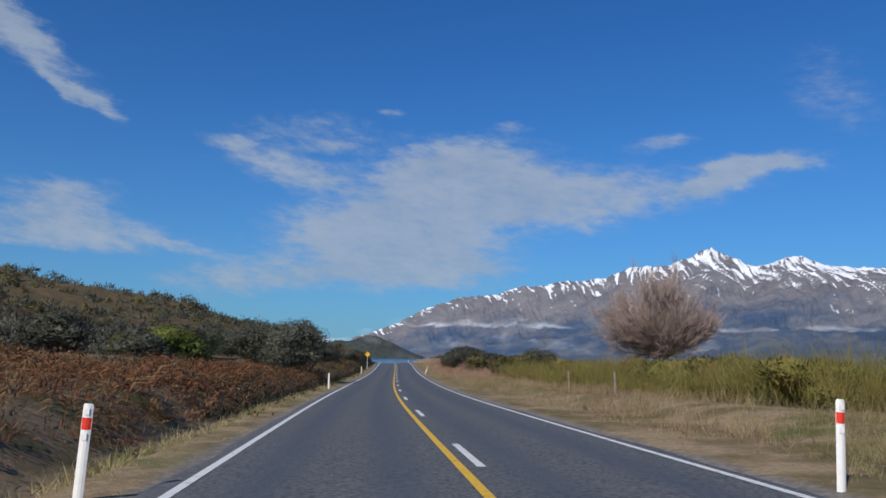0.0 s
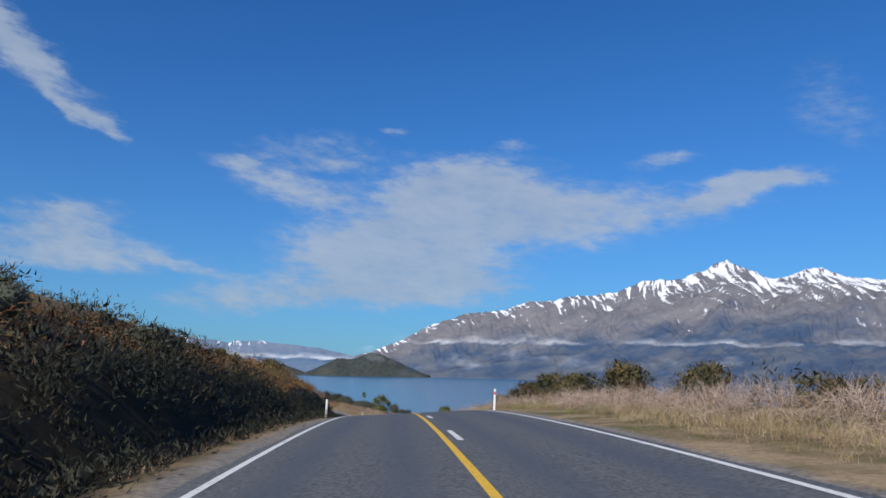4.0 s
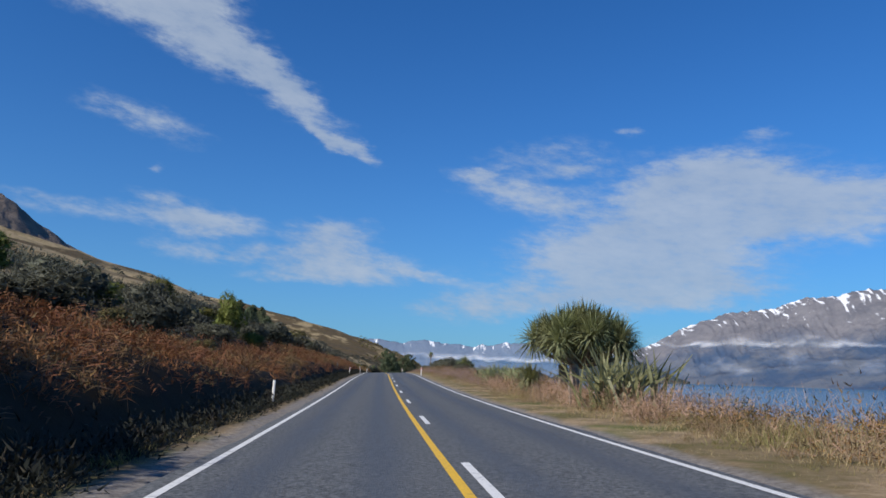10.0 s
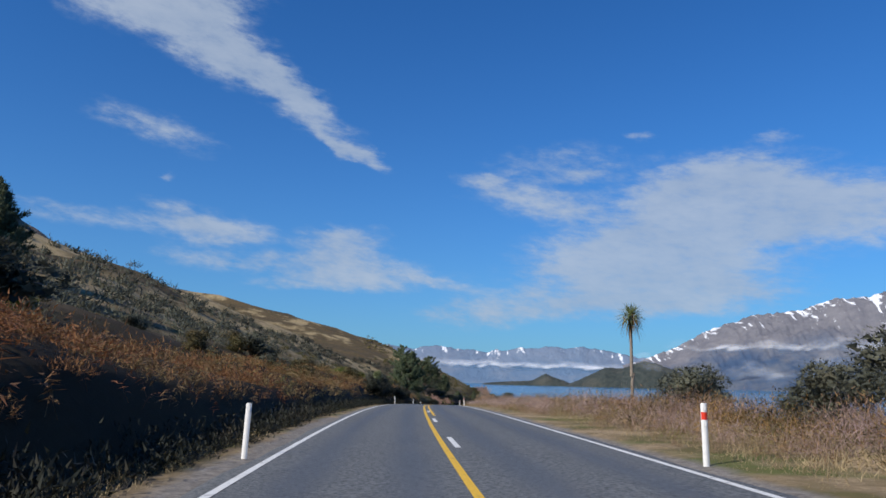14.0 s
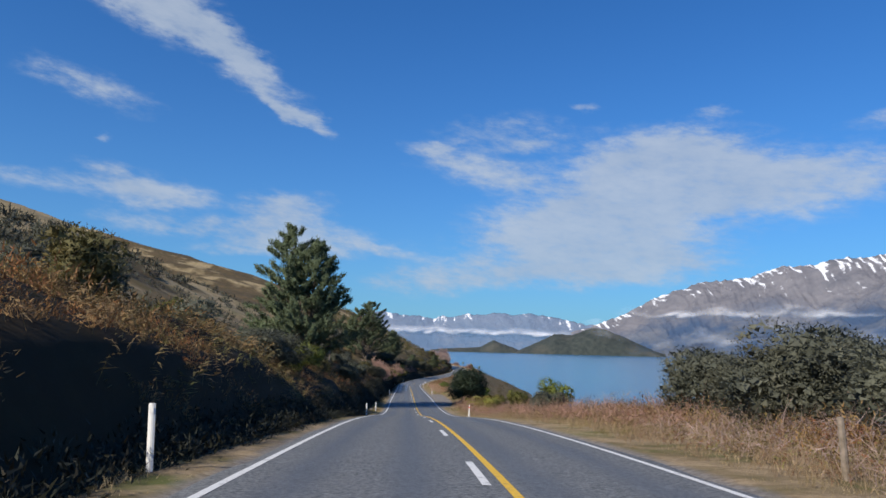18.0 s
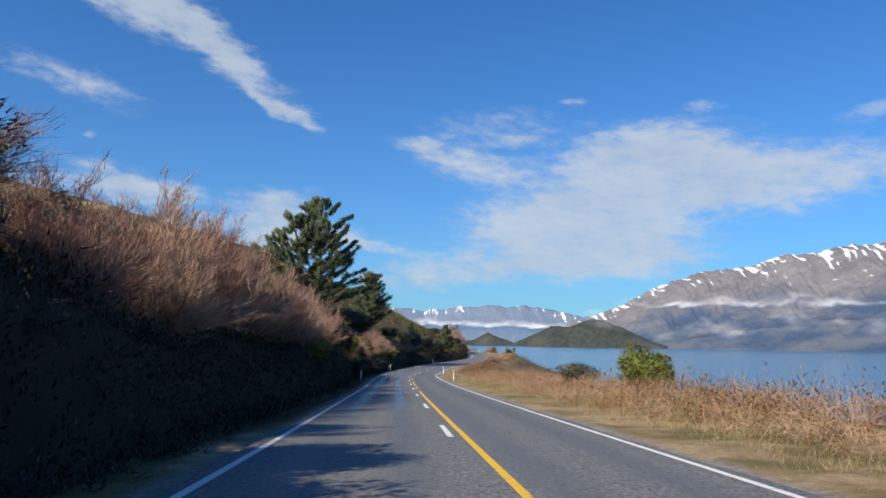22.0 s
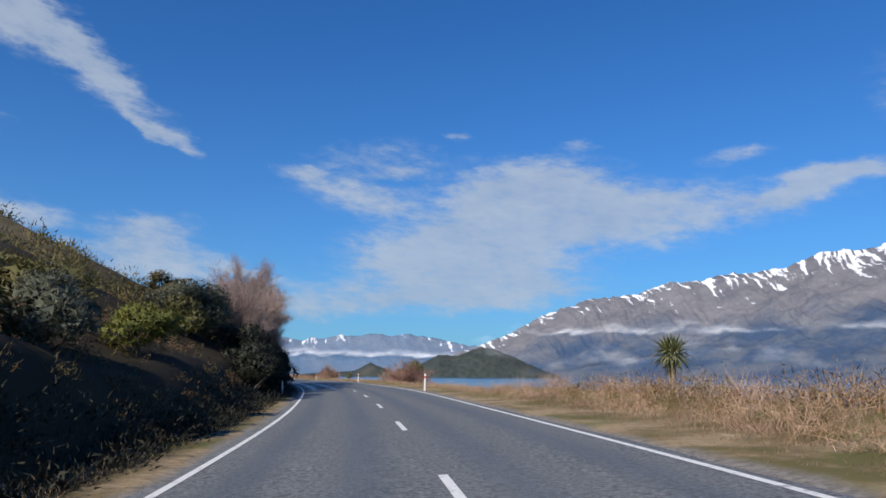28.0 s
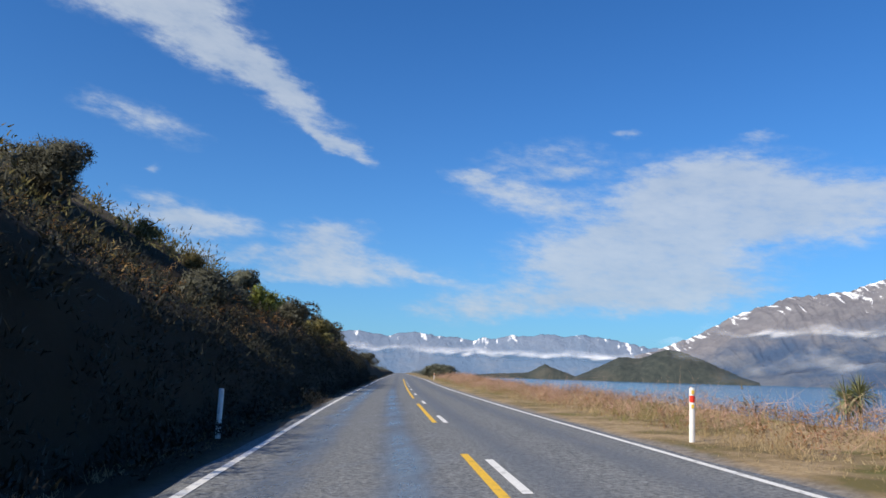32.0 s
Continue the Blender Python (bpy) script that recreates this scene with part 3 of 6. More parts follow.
def build_lines(road):
    for side in (-1, 1):
        part("edge_line", strip("edge_line", -70, 1860, side * 3.21 - 0.06, side * 3.21 + 0.06, 0.006, WHITE_LINE), road, "worn white painted edge line")
    anchors = [9.9, 52.1, 86.5, 243.4, 318.3, 388.0, 429.5, 469.5, 649.0, 768.6, 808.0, 849.5, 881.2, 922.0, 954.5, 1071.4, 1112.3, 1153.7, 1195.0, 1238.0, 1315.0]
    starts = []
    for a, b in zip(anchors, anchors[1:]):
        n = max(1, round((b - a) / 10.3))
        starts += [a + (b - a) * k / n for k in range(n)]
    for s in [0.4] + starts:
        if not 575 < s < 640:
            part("centre_dash", strip("centre_dash", s, s + 3.0, lambda q: middle(q) - 0.06, lambda q: middle(q) + 0.06, 0.007, WHITE_LINE, 1.0), road)
    left = [(-70, 640), (1154, 1158.7), (1165, 1172), (1176, 1183), (1187.5, 1198), (1202, 1212), (1222, 1231), (1238, 1249), (1255, 1330)]
    right = [(560, 878), (883, 887), (890, 899), (905, 912), (924.5, 933), (937, 942)]
    # where both lines are solid they close up
    at_left = lambda q: middle(q) - 0.28 + (0.24 - middle(q)) * smooth(q, 535, 575) * (1 - smooth(q, 650, 700))
    at_right = lambda q: middle(q) + 0.28 + (-0.02 - middle(q)) * (1 - smooth(q, 640, 700))
    for runs, line in ((left, at_left), (right, at_right)):
        for a, b in runs:
            part("yellow_line", strip("yellow_line", a, b, lambda q: line(q) - 0.06, lambda q: line(q) + 0.06, 0.007, YELLOW_LINE, 2.0), road, "solid yellow no-passing line")


def build_lake():
    g = np.concatenate([-np.geomspace(9000, 50, 30), [0], np.geomspace(50, 9000, 30)])
    X, Y = np.meshgrid(g + 300, g + 1000, indexing="ij")
    me = sheet("lake", np.stack([X, Y, X * 0 + LAKE], -1), WATER, False)
    return tagged(new("lake", me), "calm blue lake with bands of rippled and still water", "lake", kind="structure")


def fractal(x, y, size, octaves=5, ridged=False, seed=0):
    """Layered value noise of numpy arrays, about -1 to 1."""
    rng = np.random.RandomState(seed)
    out, amp, tot = 0 * x, 1.0, 0.0
    for _ in range(octaves):
        g = rng.rand(64, 64) * 2 - 1
        u, v = x / size + rng.rand() * 40, y / size + rng.rand() * 40
        i, j = np.floor(u).astype(int), np.floor(v).astype(int)
        fu, fv = u - i, v - j
        fu, fv = fu * fu * (3 - 2 * fu), fv * fv * (3 - 2 * fv)
        n = (g[i % 64, j % 64] * (1 - fu) + g[(i + 1) % 64, j % 64] * fu) * (1 - fv) + (g[i % 64, (j + 1) % 64] * (1 - fu) + g[(i + 1) % 64, (j + 1) % 64] * fu) * fv
        out = out + amp * (1 - 2 * np.abs(n) if ridged else n)
        tot, amp, size = tot + amp, amp * 0.5, size * 0.5
    return out / tot


EYE = (-140.0, 560.0)   # a point of the road from which the far shapes are laid out


def massif(name, az0, az1, crest, shore, top, mat, rough, label, category, seed, n=(340, 90), back=0.25, shape=1.15, spur=150.0, snowline=None, jag=0.0):
    """A mountain range over the lake: its crest's height in degrees by bearing, the distances of its shore and crest."""
    az = np.linspace(az0, az1, n[0])
    v = np.linspace(0, 1 + back, n[1])
    A, V = np.meshgrid(az, v, indexing="ij")
    near, far = shore(az)[:, None], top(az)[:, None]
    D = near + (far - near) * V
    x, y = EYE[0] + D * np.sin(np.radians(A)), EYE[1] + D * np.cos(np.radians(A))
    teeth = fractal(az * 70, az * 0, 85.0, 5, True, seed + 7) - 0.15
    high = (np.tan(np.radians(crest(az))) * top(az))[:, None] + 12 - LAKE
    f = np.where(V <= 1, np.clip(V, 0, 1) ** shape, 1 - (V - 1) / back * 0.8)
    g = np.clip(f, 0, 1)
    # spurs lean down from the crest and fork; ridges of every size break them up
    bend_ = 180 * fractal(x, y, 700.0, 3, False, seed + 5)
    along = A * 70 + bend_ + D * 0.22
    spurs = fractal(along, D * 0.35, spur, 3, True, seed)
    ribs = fractal(x + bend_, y, 330.0, 6, True, seed + 2)
    lump = fractal(x, y, 620.0, 4, False, seed + 1)
    bow = np.sin(g ** 0.8 * math.pi * 0.9)
    z = LAKE + high * f + high * rough * (spurs * 0.30 * bow + ribs * 0.75 * (0.15 + bow) * g + lump * 0.6 * np.sin(g * math.pi))
    z = z + np.tan(np.radians(jag)) * far * teeth[:, None] * g ** 7
    # narrow gullies run straight down from the tops
    gully = fractal(along + 0.30 * D, D * 0.16, 34.0, 4, True, seed + 3)
    z = z + high * rough * 0.15 * gully * bow * smooth(g, 0.1, 0.5)
    z = np.where(V <= 0.001, LAKE - 6, z)
    me = sheet(name, np.stack([x, y, z], -1), mat)
    attribute(me, "aloft", g)
    # snow: thick on the tops, running down the gullies in streaks
    runs = fractal(along + 0.30 * D, D * 0.12, 12.0, 3, False, seed + 9)
    caps = teeth[:, None] * 0.05
    line = (snowline(az) if snowline else az * 0 + 2.0)[:, None]
    attribute(me, "snow", 0.31 + (g + caps - line) * 2.4 + runs * 1.1 - 0.30 * ribs - 0.40 * gully)
    return tagged(new(name, me), label, category, kind="structure")


# the blue in the forest and grass tones is painted haze
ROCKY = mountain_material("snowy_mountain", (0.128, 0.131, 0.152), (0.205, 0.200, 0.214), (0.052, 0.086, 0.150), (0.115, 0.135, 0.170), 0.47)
# all four tones blued and paled: haze put into the base colour
DISTANT = mountain_material("haze_blue_mountain", (0.135, 0.190, 0.275), (0.175, 0.220, 0.295), (0.115, 0.180, 0.275), (0.155, 0.205, 0.28), 0.5)
PEAK = mountain_material("bare_peak", (0.13, 0.105, 0.085), (0.23, 0.185, 0.15), (0.10, 0.08, 0.055), (0.17, 0.13, 0.09), 0.35)
ISLAND = material("island_bush", (0.024, 0.034, 0.033), (0.056, 0.064, 0.056), 0.05, 0.95, 0.8, (0.070, 0.072, 0.060), 0.012, 0.56, grain_depth=4.0)


def build_distance():
    by = lambda *p: (lambda a: np.interp(a, [q[0] for q in p], [q[1] for q in p]))
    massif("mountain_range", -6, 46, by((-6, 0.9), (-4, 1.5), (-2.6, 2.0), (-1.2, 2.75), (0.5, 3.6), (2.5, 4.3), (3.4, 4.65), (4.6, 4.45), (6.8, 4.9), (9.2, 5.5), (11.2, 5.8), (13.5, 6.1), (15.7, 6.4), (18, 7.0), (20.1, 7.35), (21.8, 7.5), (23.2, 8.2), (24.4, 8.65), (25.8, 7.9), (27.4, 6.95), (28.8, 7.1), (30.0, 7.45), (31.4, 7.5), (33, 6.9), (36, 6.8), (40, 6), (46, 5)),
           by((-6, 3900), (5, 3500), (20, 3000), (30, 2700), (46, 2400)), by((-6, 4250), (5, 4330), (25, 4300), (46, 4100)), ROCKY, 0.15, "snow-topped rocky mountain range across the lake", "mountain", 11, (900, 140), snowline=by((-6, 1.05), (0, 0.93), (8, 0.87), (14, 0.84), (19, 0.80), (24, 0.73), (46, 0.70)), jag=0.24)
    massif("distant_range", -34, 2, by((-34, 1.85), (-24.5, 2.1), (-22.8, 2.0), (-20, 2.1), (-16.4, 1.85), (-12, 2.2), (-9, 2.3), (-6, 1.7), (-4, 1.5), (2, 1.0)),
           by((-34, 4450), (2, 4450)), by((-34, 4780), (2, 4780)), DISTANT, 0.06, "far hills tinted blue for haze, with a dusting of snow", "mountain", 23, (300, 50), snowline=by((-34, 0.97), (2, 1.0)), jag=0.22)
    massif("left_peak", -80, -41, by((-80, 6), (-62, 11), (-56, 11.8), (-53.6, 11.0), (-52.6, 10.5), (-51.4, 9.6), (-49, 8.3), (-46.7, 7.1), (-44, 5.0), (-41, 2.4)), by((-80, 1000), (-41, 1200)), by((-80, 1900), (-41, 2000)), PEAK, 0.15, "bare brown mountain behind the hillside", "mountain", 31, (120, 50))
    # islands: two low wooded humps
    for name, a0, a1, dist, deep, crest, label, seed in (
            ("island", -10.2, 0.6, 3460.0, 300.0, by((-10.2, 0.05), (-8.4, 0.9), (-7.3, 1.55), (-6.0, 1.45), (-4.5, 2.05), (-3.2, 1.7), (-1.8, 1.05), (0, 0.35), (1.0, 0.05)), "long wooded island with a humped back in the lake", 41),
            ("small_island", -16.6, -9.9, 3560.0, 180.0, by((-17, 0.05), (-14.6, 0.25), (-12.8, 0.35), (-11.8, 0.85), (-10.6, 0.5), (-9.6, 0.05)), "low wooded islet in the lake", 47)):
        az, v = np.linspace(a0, a1, 120), np.linspace(0, 1, 40)
        A, V = np.meshgrid(az, v, indexing="ij")
        D = dist + deep * (V - 0.3)
        high = np.tan(np.radians(crest(A))) * dist
        hump = np.sin(np.clip(V, 0, 1) * math.pi) ** 0.8
        z = LAKE + high * hump * (1 + 0.25 * fractal(A * 50, D, 90.0, 5, False, seed)) + 3.0 * hump * fractal(A * 50, D, 22.0, 3, True, seed + 1) * (high > 6) - 3 * (hump < 0.02)
        me = sheet(name, np.stack([EYE[0] + D * np.sin(np.radians(A)), EYE[1] + D * np.cos(np.radians(A)), z], -1), ISLAND)
        tagged(new(name, me), label, "island", kind="structure")


def mist_material():
    m = bpy.data.materials.new("cloud_and_haze")
    m.use_nodes = True
    t = m.node_tree
    bsdf = t.nodes["Principled BSDF"]
    co = t.nodes.new("ShaderNodeTexCoord").outputs["Object"]
    fade = wire(t, "ShaderNodeAttribute", attribute_name="body").outputs["Fac"]
    n = wire(t, "ShaderNodeTexNoise", wire(t, "ShaderNodeMapping", co, (0, 0, 0), (0, 0, 0), (0.5, 0.5, 1.6)).outputs[0], None, 0.009, 7.0, 0.58).outputs[0]
    a = wire(t, "ShaderNodeMapRange", calc(t, "ADD", fade, calc(t, "MULTIPLY", calc(t, "SUBTRACT", n, 0.5), 1.9)), 0.02, 1.35, 0.0, 0.85, interpolation_type="SMOOTHSTEP").outputs[0]
    bsdf.inputs["Base Color"].default_value = (0.80, 0.82, 0.86, 1)
    bsdf.inputs["Roughness"].default_value = 1.0
    bsdf.inputs["Specular IOR Level"].default_value = 0.0
    t.links.new(a, bsdf.inputs["Alpha"])
    return m


def build_mist():
    """Banks of low cloud lying along the mountains' foot, and a veil of haze: billowed sheets, thin at the edges."""
    mist = mist_material()
    # the last row is a faint veil added to imitate haze over the low slopes
    for k, (a0, a1, dist, low, top, thick, seed) in enumerate(((-34, -4.5, 3830.0, 0.5, 1.5, 0.66, 3), (-3.5, 15, 3620.0, 2.0, 3.25, 0.56, 5), (11, 42, 3250.0, 2.2, 3.2, 0.42, 8), (-6, 36, 3080.0, -0.3, 1.8, 0.20, 11))):
        A, V = np.meshgrid(np.linspace(a0, a1, 140), np.linspace(0, 1, 18), indexing="ij")
        wave = fractal(A * 40, A * 0, 120.0, 4, False, seed)
        D = dist - 60 * np.sin(V * math.pi) - 50 * fractal(A * 40, V * 90, 60.0, 3, False, seed + 1)
        el = low + (top - low) * (V + 0.45 * wave * (0.4 + V))
        x, y = EYE[0] + D * np.sin(np.radians(A)), EYE[1] + D * np.cos(np.radians(A))
        me = sheet("cloud_and_haze", np.stack([x, y, LAKE + 24 + D * np.tan(np.radians(el))], -1), mist)
        edge = np.minimum(smooth(A, a0, a0 + 3), 1 - smooth(A, a1 - 3, a1))
        attribute(me, "body", thick * np.sin(np.clip(V, 0, 1) * math.pi) ** 1.5 * edge - 0.12 * (1 - np.sin(np.clip(V, 0, 1) * math.pi)))
        tagged(new("cloud_and_haze", me), "thin white sheet of cloud and haze lying along the mountains", "cloud", kind="structure")


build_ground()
road = build_road()
build_lines(road)
build_lake()
build_distance()
build_mist()

# ---- leaves, twigs and blades ----
DARK_LEAF = material("dark_shrub_leaf", (0.054, 0.062, 0.048), (0.145, 0.148, 0.108), 3.0, 0.7, 0, (0.085, 0.070, 0.040), 0.9, 0.60, random_tint=0.45, thin=0.28)
# leaf tone taken near black: it carries the shade of the bank face
SHADE_LEAF = material("shade_dark_leaf", (0.015, 0.018, 0.013), (0.042, 0.045, 0.030), 3.0, 0.7, 0, (0.046, 0.035, 0.021), 0.9, 0.60, random_tint=0.2, thin=0.15)
GREEN_LEAF = material("green_shrub_leaf", (0.062, 0.086, 0.018), (0.195, 0.20, 0.046), 3.0, 0.65, 0, (0.17, 0.15, 0.035), 0.8, 0.58, random_tint=0.45, thin=0.28)
BROOM_LEAF = material("broom_leaf", (0.105, 0.105, 0.026), (0.28, 0.245, 0.070), 3.0, 0.7, 0, (0.22, 0.145, 0.055), 0.8, 0.55, random_tint=0.45, thin=0.28)
OLIVE_LEAF = material("olive_scrub_leaf", (0.072, 0.070, 0.030), (0.155, 0.125, 0.052), 2.0, 0.75, 0, (0.15, 0.095, 0.04), 0.5, 0.55, random_tint=0.45, thin=0.28)
# darker than the plant: the pine's shadow on it is in the leaf colour
SHADED_EVERGREEN = material("shaded_evergreen_leaf", (0.010, 0.018, 0.010), (0.036, 0.050, 0.026), 3.0, 0.55, 0, random_tint=0.4, thin=0.2)
PINE_LEAF = material("pine_needles", (0.052, 0.080, 0.044), (0.155, 0.185, 0.100), 2.0, 0.7, 0, random_tint=0.4, thin=0.28)
SWORD_LEAF = material("sword_leaf", (0.13, 0.155, 0.07), (0.33, 0.345, 0.175), 2.5, 0.5, 0, random_tint=0.4, thin=0.28)
DEAD_LEAF = material("dead_leaf", (0.14, 0.085, 0.04), (0.27, 0.18, 0.09), 3.0, 0.85, 0, random_tint=0.4, thin=0.28)
BRACKEN = material("dead_bracken", (0.15, 0.062, 0.026), (0.38, 0.185, 0.075), 1.2, 0.85, 0, (0.22, 0.16, 0.075), 0.45, 0.54, random_tint=0.5, thin=0.28)
PALE_BRACKEN = material("faded_bracken", (0.15, 0.085, 0.045), (0.33, 0.20, 0.10), 1.2, 0.85, 0, (0.10, 0.095, 0.035), 0.35, 0.56, random_tint=0.5, thin=0.28)
STRAW = material("dry_grass", (0.24, 0.165, 0.09), (0.46, 0.36, 0.225), 1.5, 0.8, 0, (0.17, 0.165, 0.05), 0.3, 0.57, random_tint=0.45, thin=0.28)
TWIG = material("pinkish_bare_twigs", (0.23, 0.135, 0.098), (0.46, 0.295, 0.225), 2.0, 0.85, 0, random_tint=0.45)
GREY_TWIG = material("grey_bare_twigs", (0.20, 0.145, 0.125), (0.44, 0.325, 0.285), 2.0, 0.85, 0, random_tint=0.45)
BARK = material("rough_bark", (0.055, 0.042, 0.032), (0.15, 0.12, 0.095), 9.0, 0.9, 0.6, grain_depth=0.03)
PALE_BARK = material("pale_corky_bark", (0.16, 0.13, 0.10), (0.30, 0.25, 0.20), 8.0, 0.9, 0.6, grain_depth=0.03)


def unit(v):
    return v / np.maximum(np.linalg.norm(v, axis=-1, keepdims=True), 1e-9)


def leaf_tris(centre, way, size, rng, slim=0.5):
    """Small pointed leaves at the centres, lying roughly along way."""
    n = len(centre)
    side = unit(np.cross(way, rng.normal(size=(n, 3))))
    size = np.broadcast_to(np.asarray(size), (n,))[:, None] * rng.uniform(0.7, 1.35, (n, 1))
    a, b = way * size, side * size * slim
    return np.stack([centre - a * 0.5 - b * 0.5, centre - a * 0.3 + b * 0.5, centre + a * 0.6], 1)


def lump(rng, n, centres, radii):
    """Random points near the surface of a heap of balls, with their outward ways."""
    k = rng.choice(len(centres), n, p=radii ** 2 / np.sum(radii ** 2))
    way = unit(rng.normal(size=(n, 3)))
    return centres[k] + way * radii[k][:, None] * rng.uniform(0.72, 1.06, (n, 1)), way


def tube_points(path, r0, r1, sides=5):
    """Rings round a path (k, 3): vertices and faces."""
    path = np.asarray(path, float)
    k = len(path)
    t = unit(np.gradient(path, axis=0))
    up = np.where(np.abs(t[:, 2:3]) > 0.9, [[1.0, 0, 0]], [[0, 0, 1.0]])
    u = unit(np.cross(t, up))
    v = np.cross(t, u)
    r = np.linspace(r0, r1, k)[:, None, None]
    a = np.linspace(0, 2 * math.pi, sides, endpoint=False)
    ring = path[:, None, :] + r * (np.cos(a)[None, :, None] * u[:, None, :] + np.sin(a)[None, :, None] * v[:, None, :])
    i = (np.arange(k - 1)[:, None] * sides + np.arange(sides)[None, :])
    j = (np.arange(k - 1)[:, None] * sides + (np.arange(sides)[None, :] + 1) % sides)
    return ring.reshape(-1, 3), np.stack([i, j, j + sides, i + sides], -1).reshape(-1, 4)


def tubes_mesh(name, paths, mat, sides=5):
    """Several tapered tubes as one mesh; paths: (points, first radius, last radius)."""
    vs, fs, n = [], [], 0
    for p, r0, r1 in paths:
        v, f = tube_points(p, r0, r1, sides if r0 > 0.008 else 3)
        vs.append(v), fs.append(f + n)
        n += len(v)
    return mesh_of(name, np.concatenate(vs).tolist(), np.concatenate(fs).tolist(), mat, True)


def bend(start, way, length, droop, rng, k=5, wobble=0.06):
    u = np.linspace(0, 1, k)[:, None]
    p = np.asarray(start) + np.asarray(way) * length * u
    p[:, 2] += droop * length * (u[:, 0] ** 2)
    p[1:] += rng.normal(size=(k - 1, 3)) * wobble * length * u[1:]
    return p


def shrub(name, seed, mat, leaves=900, leaf=0.16, lobes=9, flat=0.75, label="", category="shrub", spiky=0.0):
    """A round shrub about 1 m high and wide on short stems: lobes of small leaves over a shaded heart."""
    rng = np.random.RandomState(seed)
    root = new(name)
    c = np.stack([rng.uniform(-0.30, 0.30, lobes), rng.uniform(-0.30, 0.30, lobes), rng.uniform(0.22, 0.78, lobes)], -1)
    c[0] = (0, 0, 0.5)
    c[:, :2] *= (1.15 - 0.75 * np.abs(c[:, 2:3] - 0.38))
    r = rng.uniform(0.15, 0.27, lobes)
    r[0] = 0.34
    p, way = lump(rng, leaves, c, r)
    face = unit(way + unit(p - np.array([0, 0, 0.4])) * 0.8)
    way = unit(way + rng.normal(size=way.shape) * 0.6 + np.array([0, 0, 0.35 + spiky]))
    p[:, 2] = np.maximum(p[:, 2], 0.02)
    q = leaf_tris(p, way, leaf * (1 + spiky), rng, 0.38 / (1 + spiky))
    n2 = leaves // 5
    p2, w2 = lump(rng, n2, c, r * 0.75)
    q2 = leaf_tris(p2, unit(rng.normal(size=(n2, 3))), leaf * 2.0, rng, 0.9)
    part("crown", quads_mesh("crown", np.concatenate([q, q2]), mat, 3, out=np.concatenate([face, w2])), root)
    stems = [(bend((rng.uniform(-0.06, 0.06), rng.uniform(-0.06, 0.06), -0.08), unit(np.array([rng.normal() * 0.5, rng.normal() * 0.5, 1.0])), 0.6, 0, rng, 4), 0.022, 0.006) for _ in range(4)]
    part("stem", tubes_mesh("stem", stems, BARK), root)
    return tagged(root, label, category)


def twiggy(name, seed, mat, twigs=2600, label="", category="shrub", trunk=False, upright=0.4, limbs=16, fine=0.0021, wild=0.36):
    """A leafless shrub or small tree about 1 m high and wide: limbs fan out under a dome, fork twice and end in upswept shoots."""
    rng = np.random.RandomState(seed)
    root = new(name)
    paths, ends, dirs = [], [], []
    base = 0.24 if trunk else 0.0
    if trunk:
        paths.append((bend((0, 0, -0.08), (0.05, 0.02, 1.0), base + 0.12, 0, rng, 4, 0.03), 0.030, 0.022))
    for _ in range(limbs):
        w = unit(np.array([rng.normal(), rng.normal(), abs(rng.normal()) * 0.8 + upright]))
        dome = 1 / math.sqrt((w[0] ** 2 + w[1] ** 2) / 0.25 + (w[2] / (1 - base)) ** 2)
        p = bend((rng.normal() * 0.03, rng.normal() * 0.03, base * rng.uniform(0.8, 1.1) - (0 if trunk else 0.05)), w, dome * rng.uniform(0.55, 0.84), 0.10, rng, 6, 0.045)
        paths.append((p, 0.011 if trunk else 0.007, 0.0018))
        for j in (1, 2, 3, 4, 5):
            for _ in range(3):
                w2 = unit(w * 0.9 + rng.normal(size=3) * 0.48 + np.array([0, 0, 0.30]))
                p2 = bend(p[j], w2, rng.uniform(0.10, 0.24), 0.16, rng, 4, 0.06)
                paths.append((p2, 0.0038, 0.0010))
                ends += [p2[1], p2[2], p2[3]]
                dirs += [unit(p2[2] - p2[1]), unit(p2[3] - p2[2]), unit(p2[3] - p2[2])]
    part("limb", tubes_mesh("limb", paths, mat), root)
    ends, dirs = np.array(ends), np.array(dirs)
    k = rng.randint(0, len(ends), twigs)
    w = unit(dirs[k] + rng.normal(size=(twigs, 3)) * wild + np.array([0, 0, 0.58 - wild]))
    start = ends[k] + rng.normal(size=(twigs, 3)) * 0.015
    ln = rng.uniform(0.05, 0.15, (twigs, 1))
    side = unit(np.cross(w, rng.normal(size=(twigs, 3)))) * fine
    tri = np.stack([start - side, start + side, start + w * ln], 1)
    part("twig_haze", quads_mesh("twig_haze", tri, mat, 3), root)
    return tagged(root, label, category)


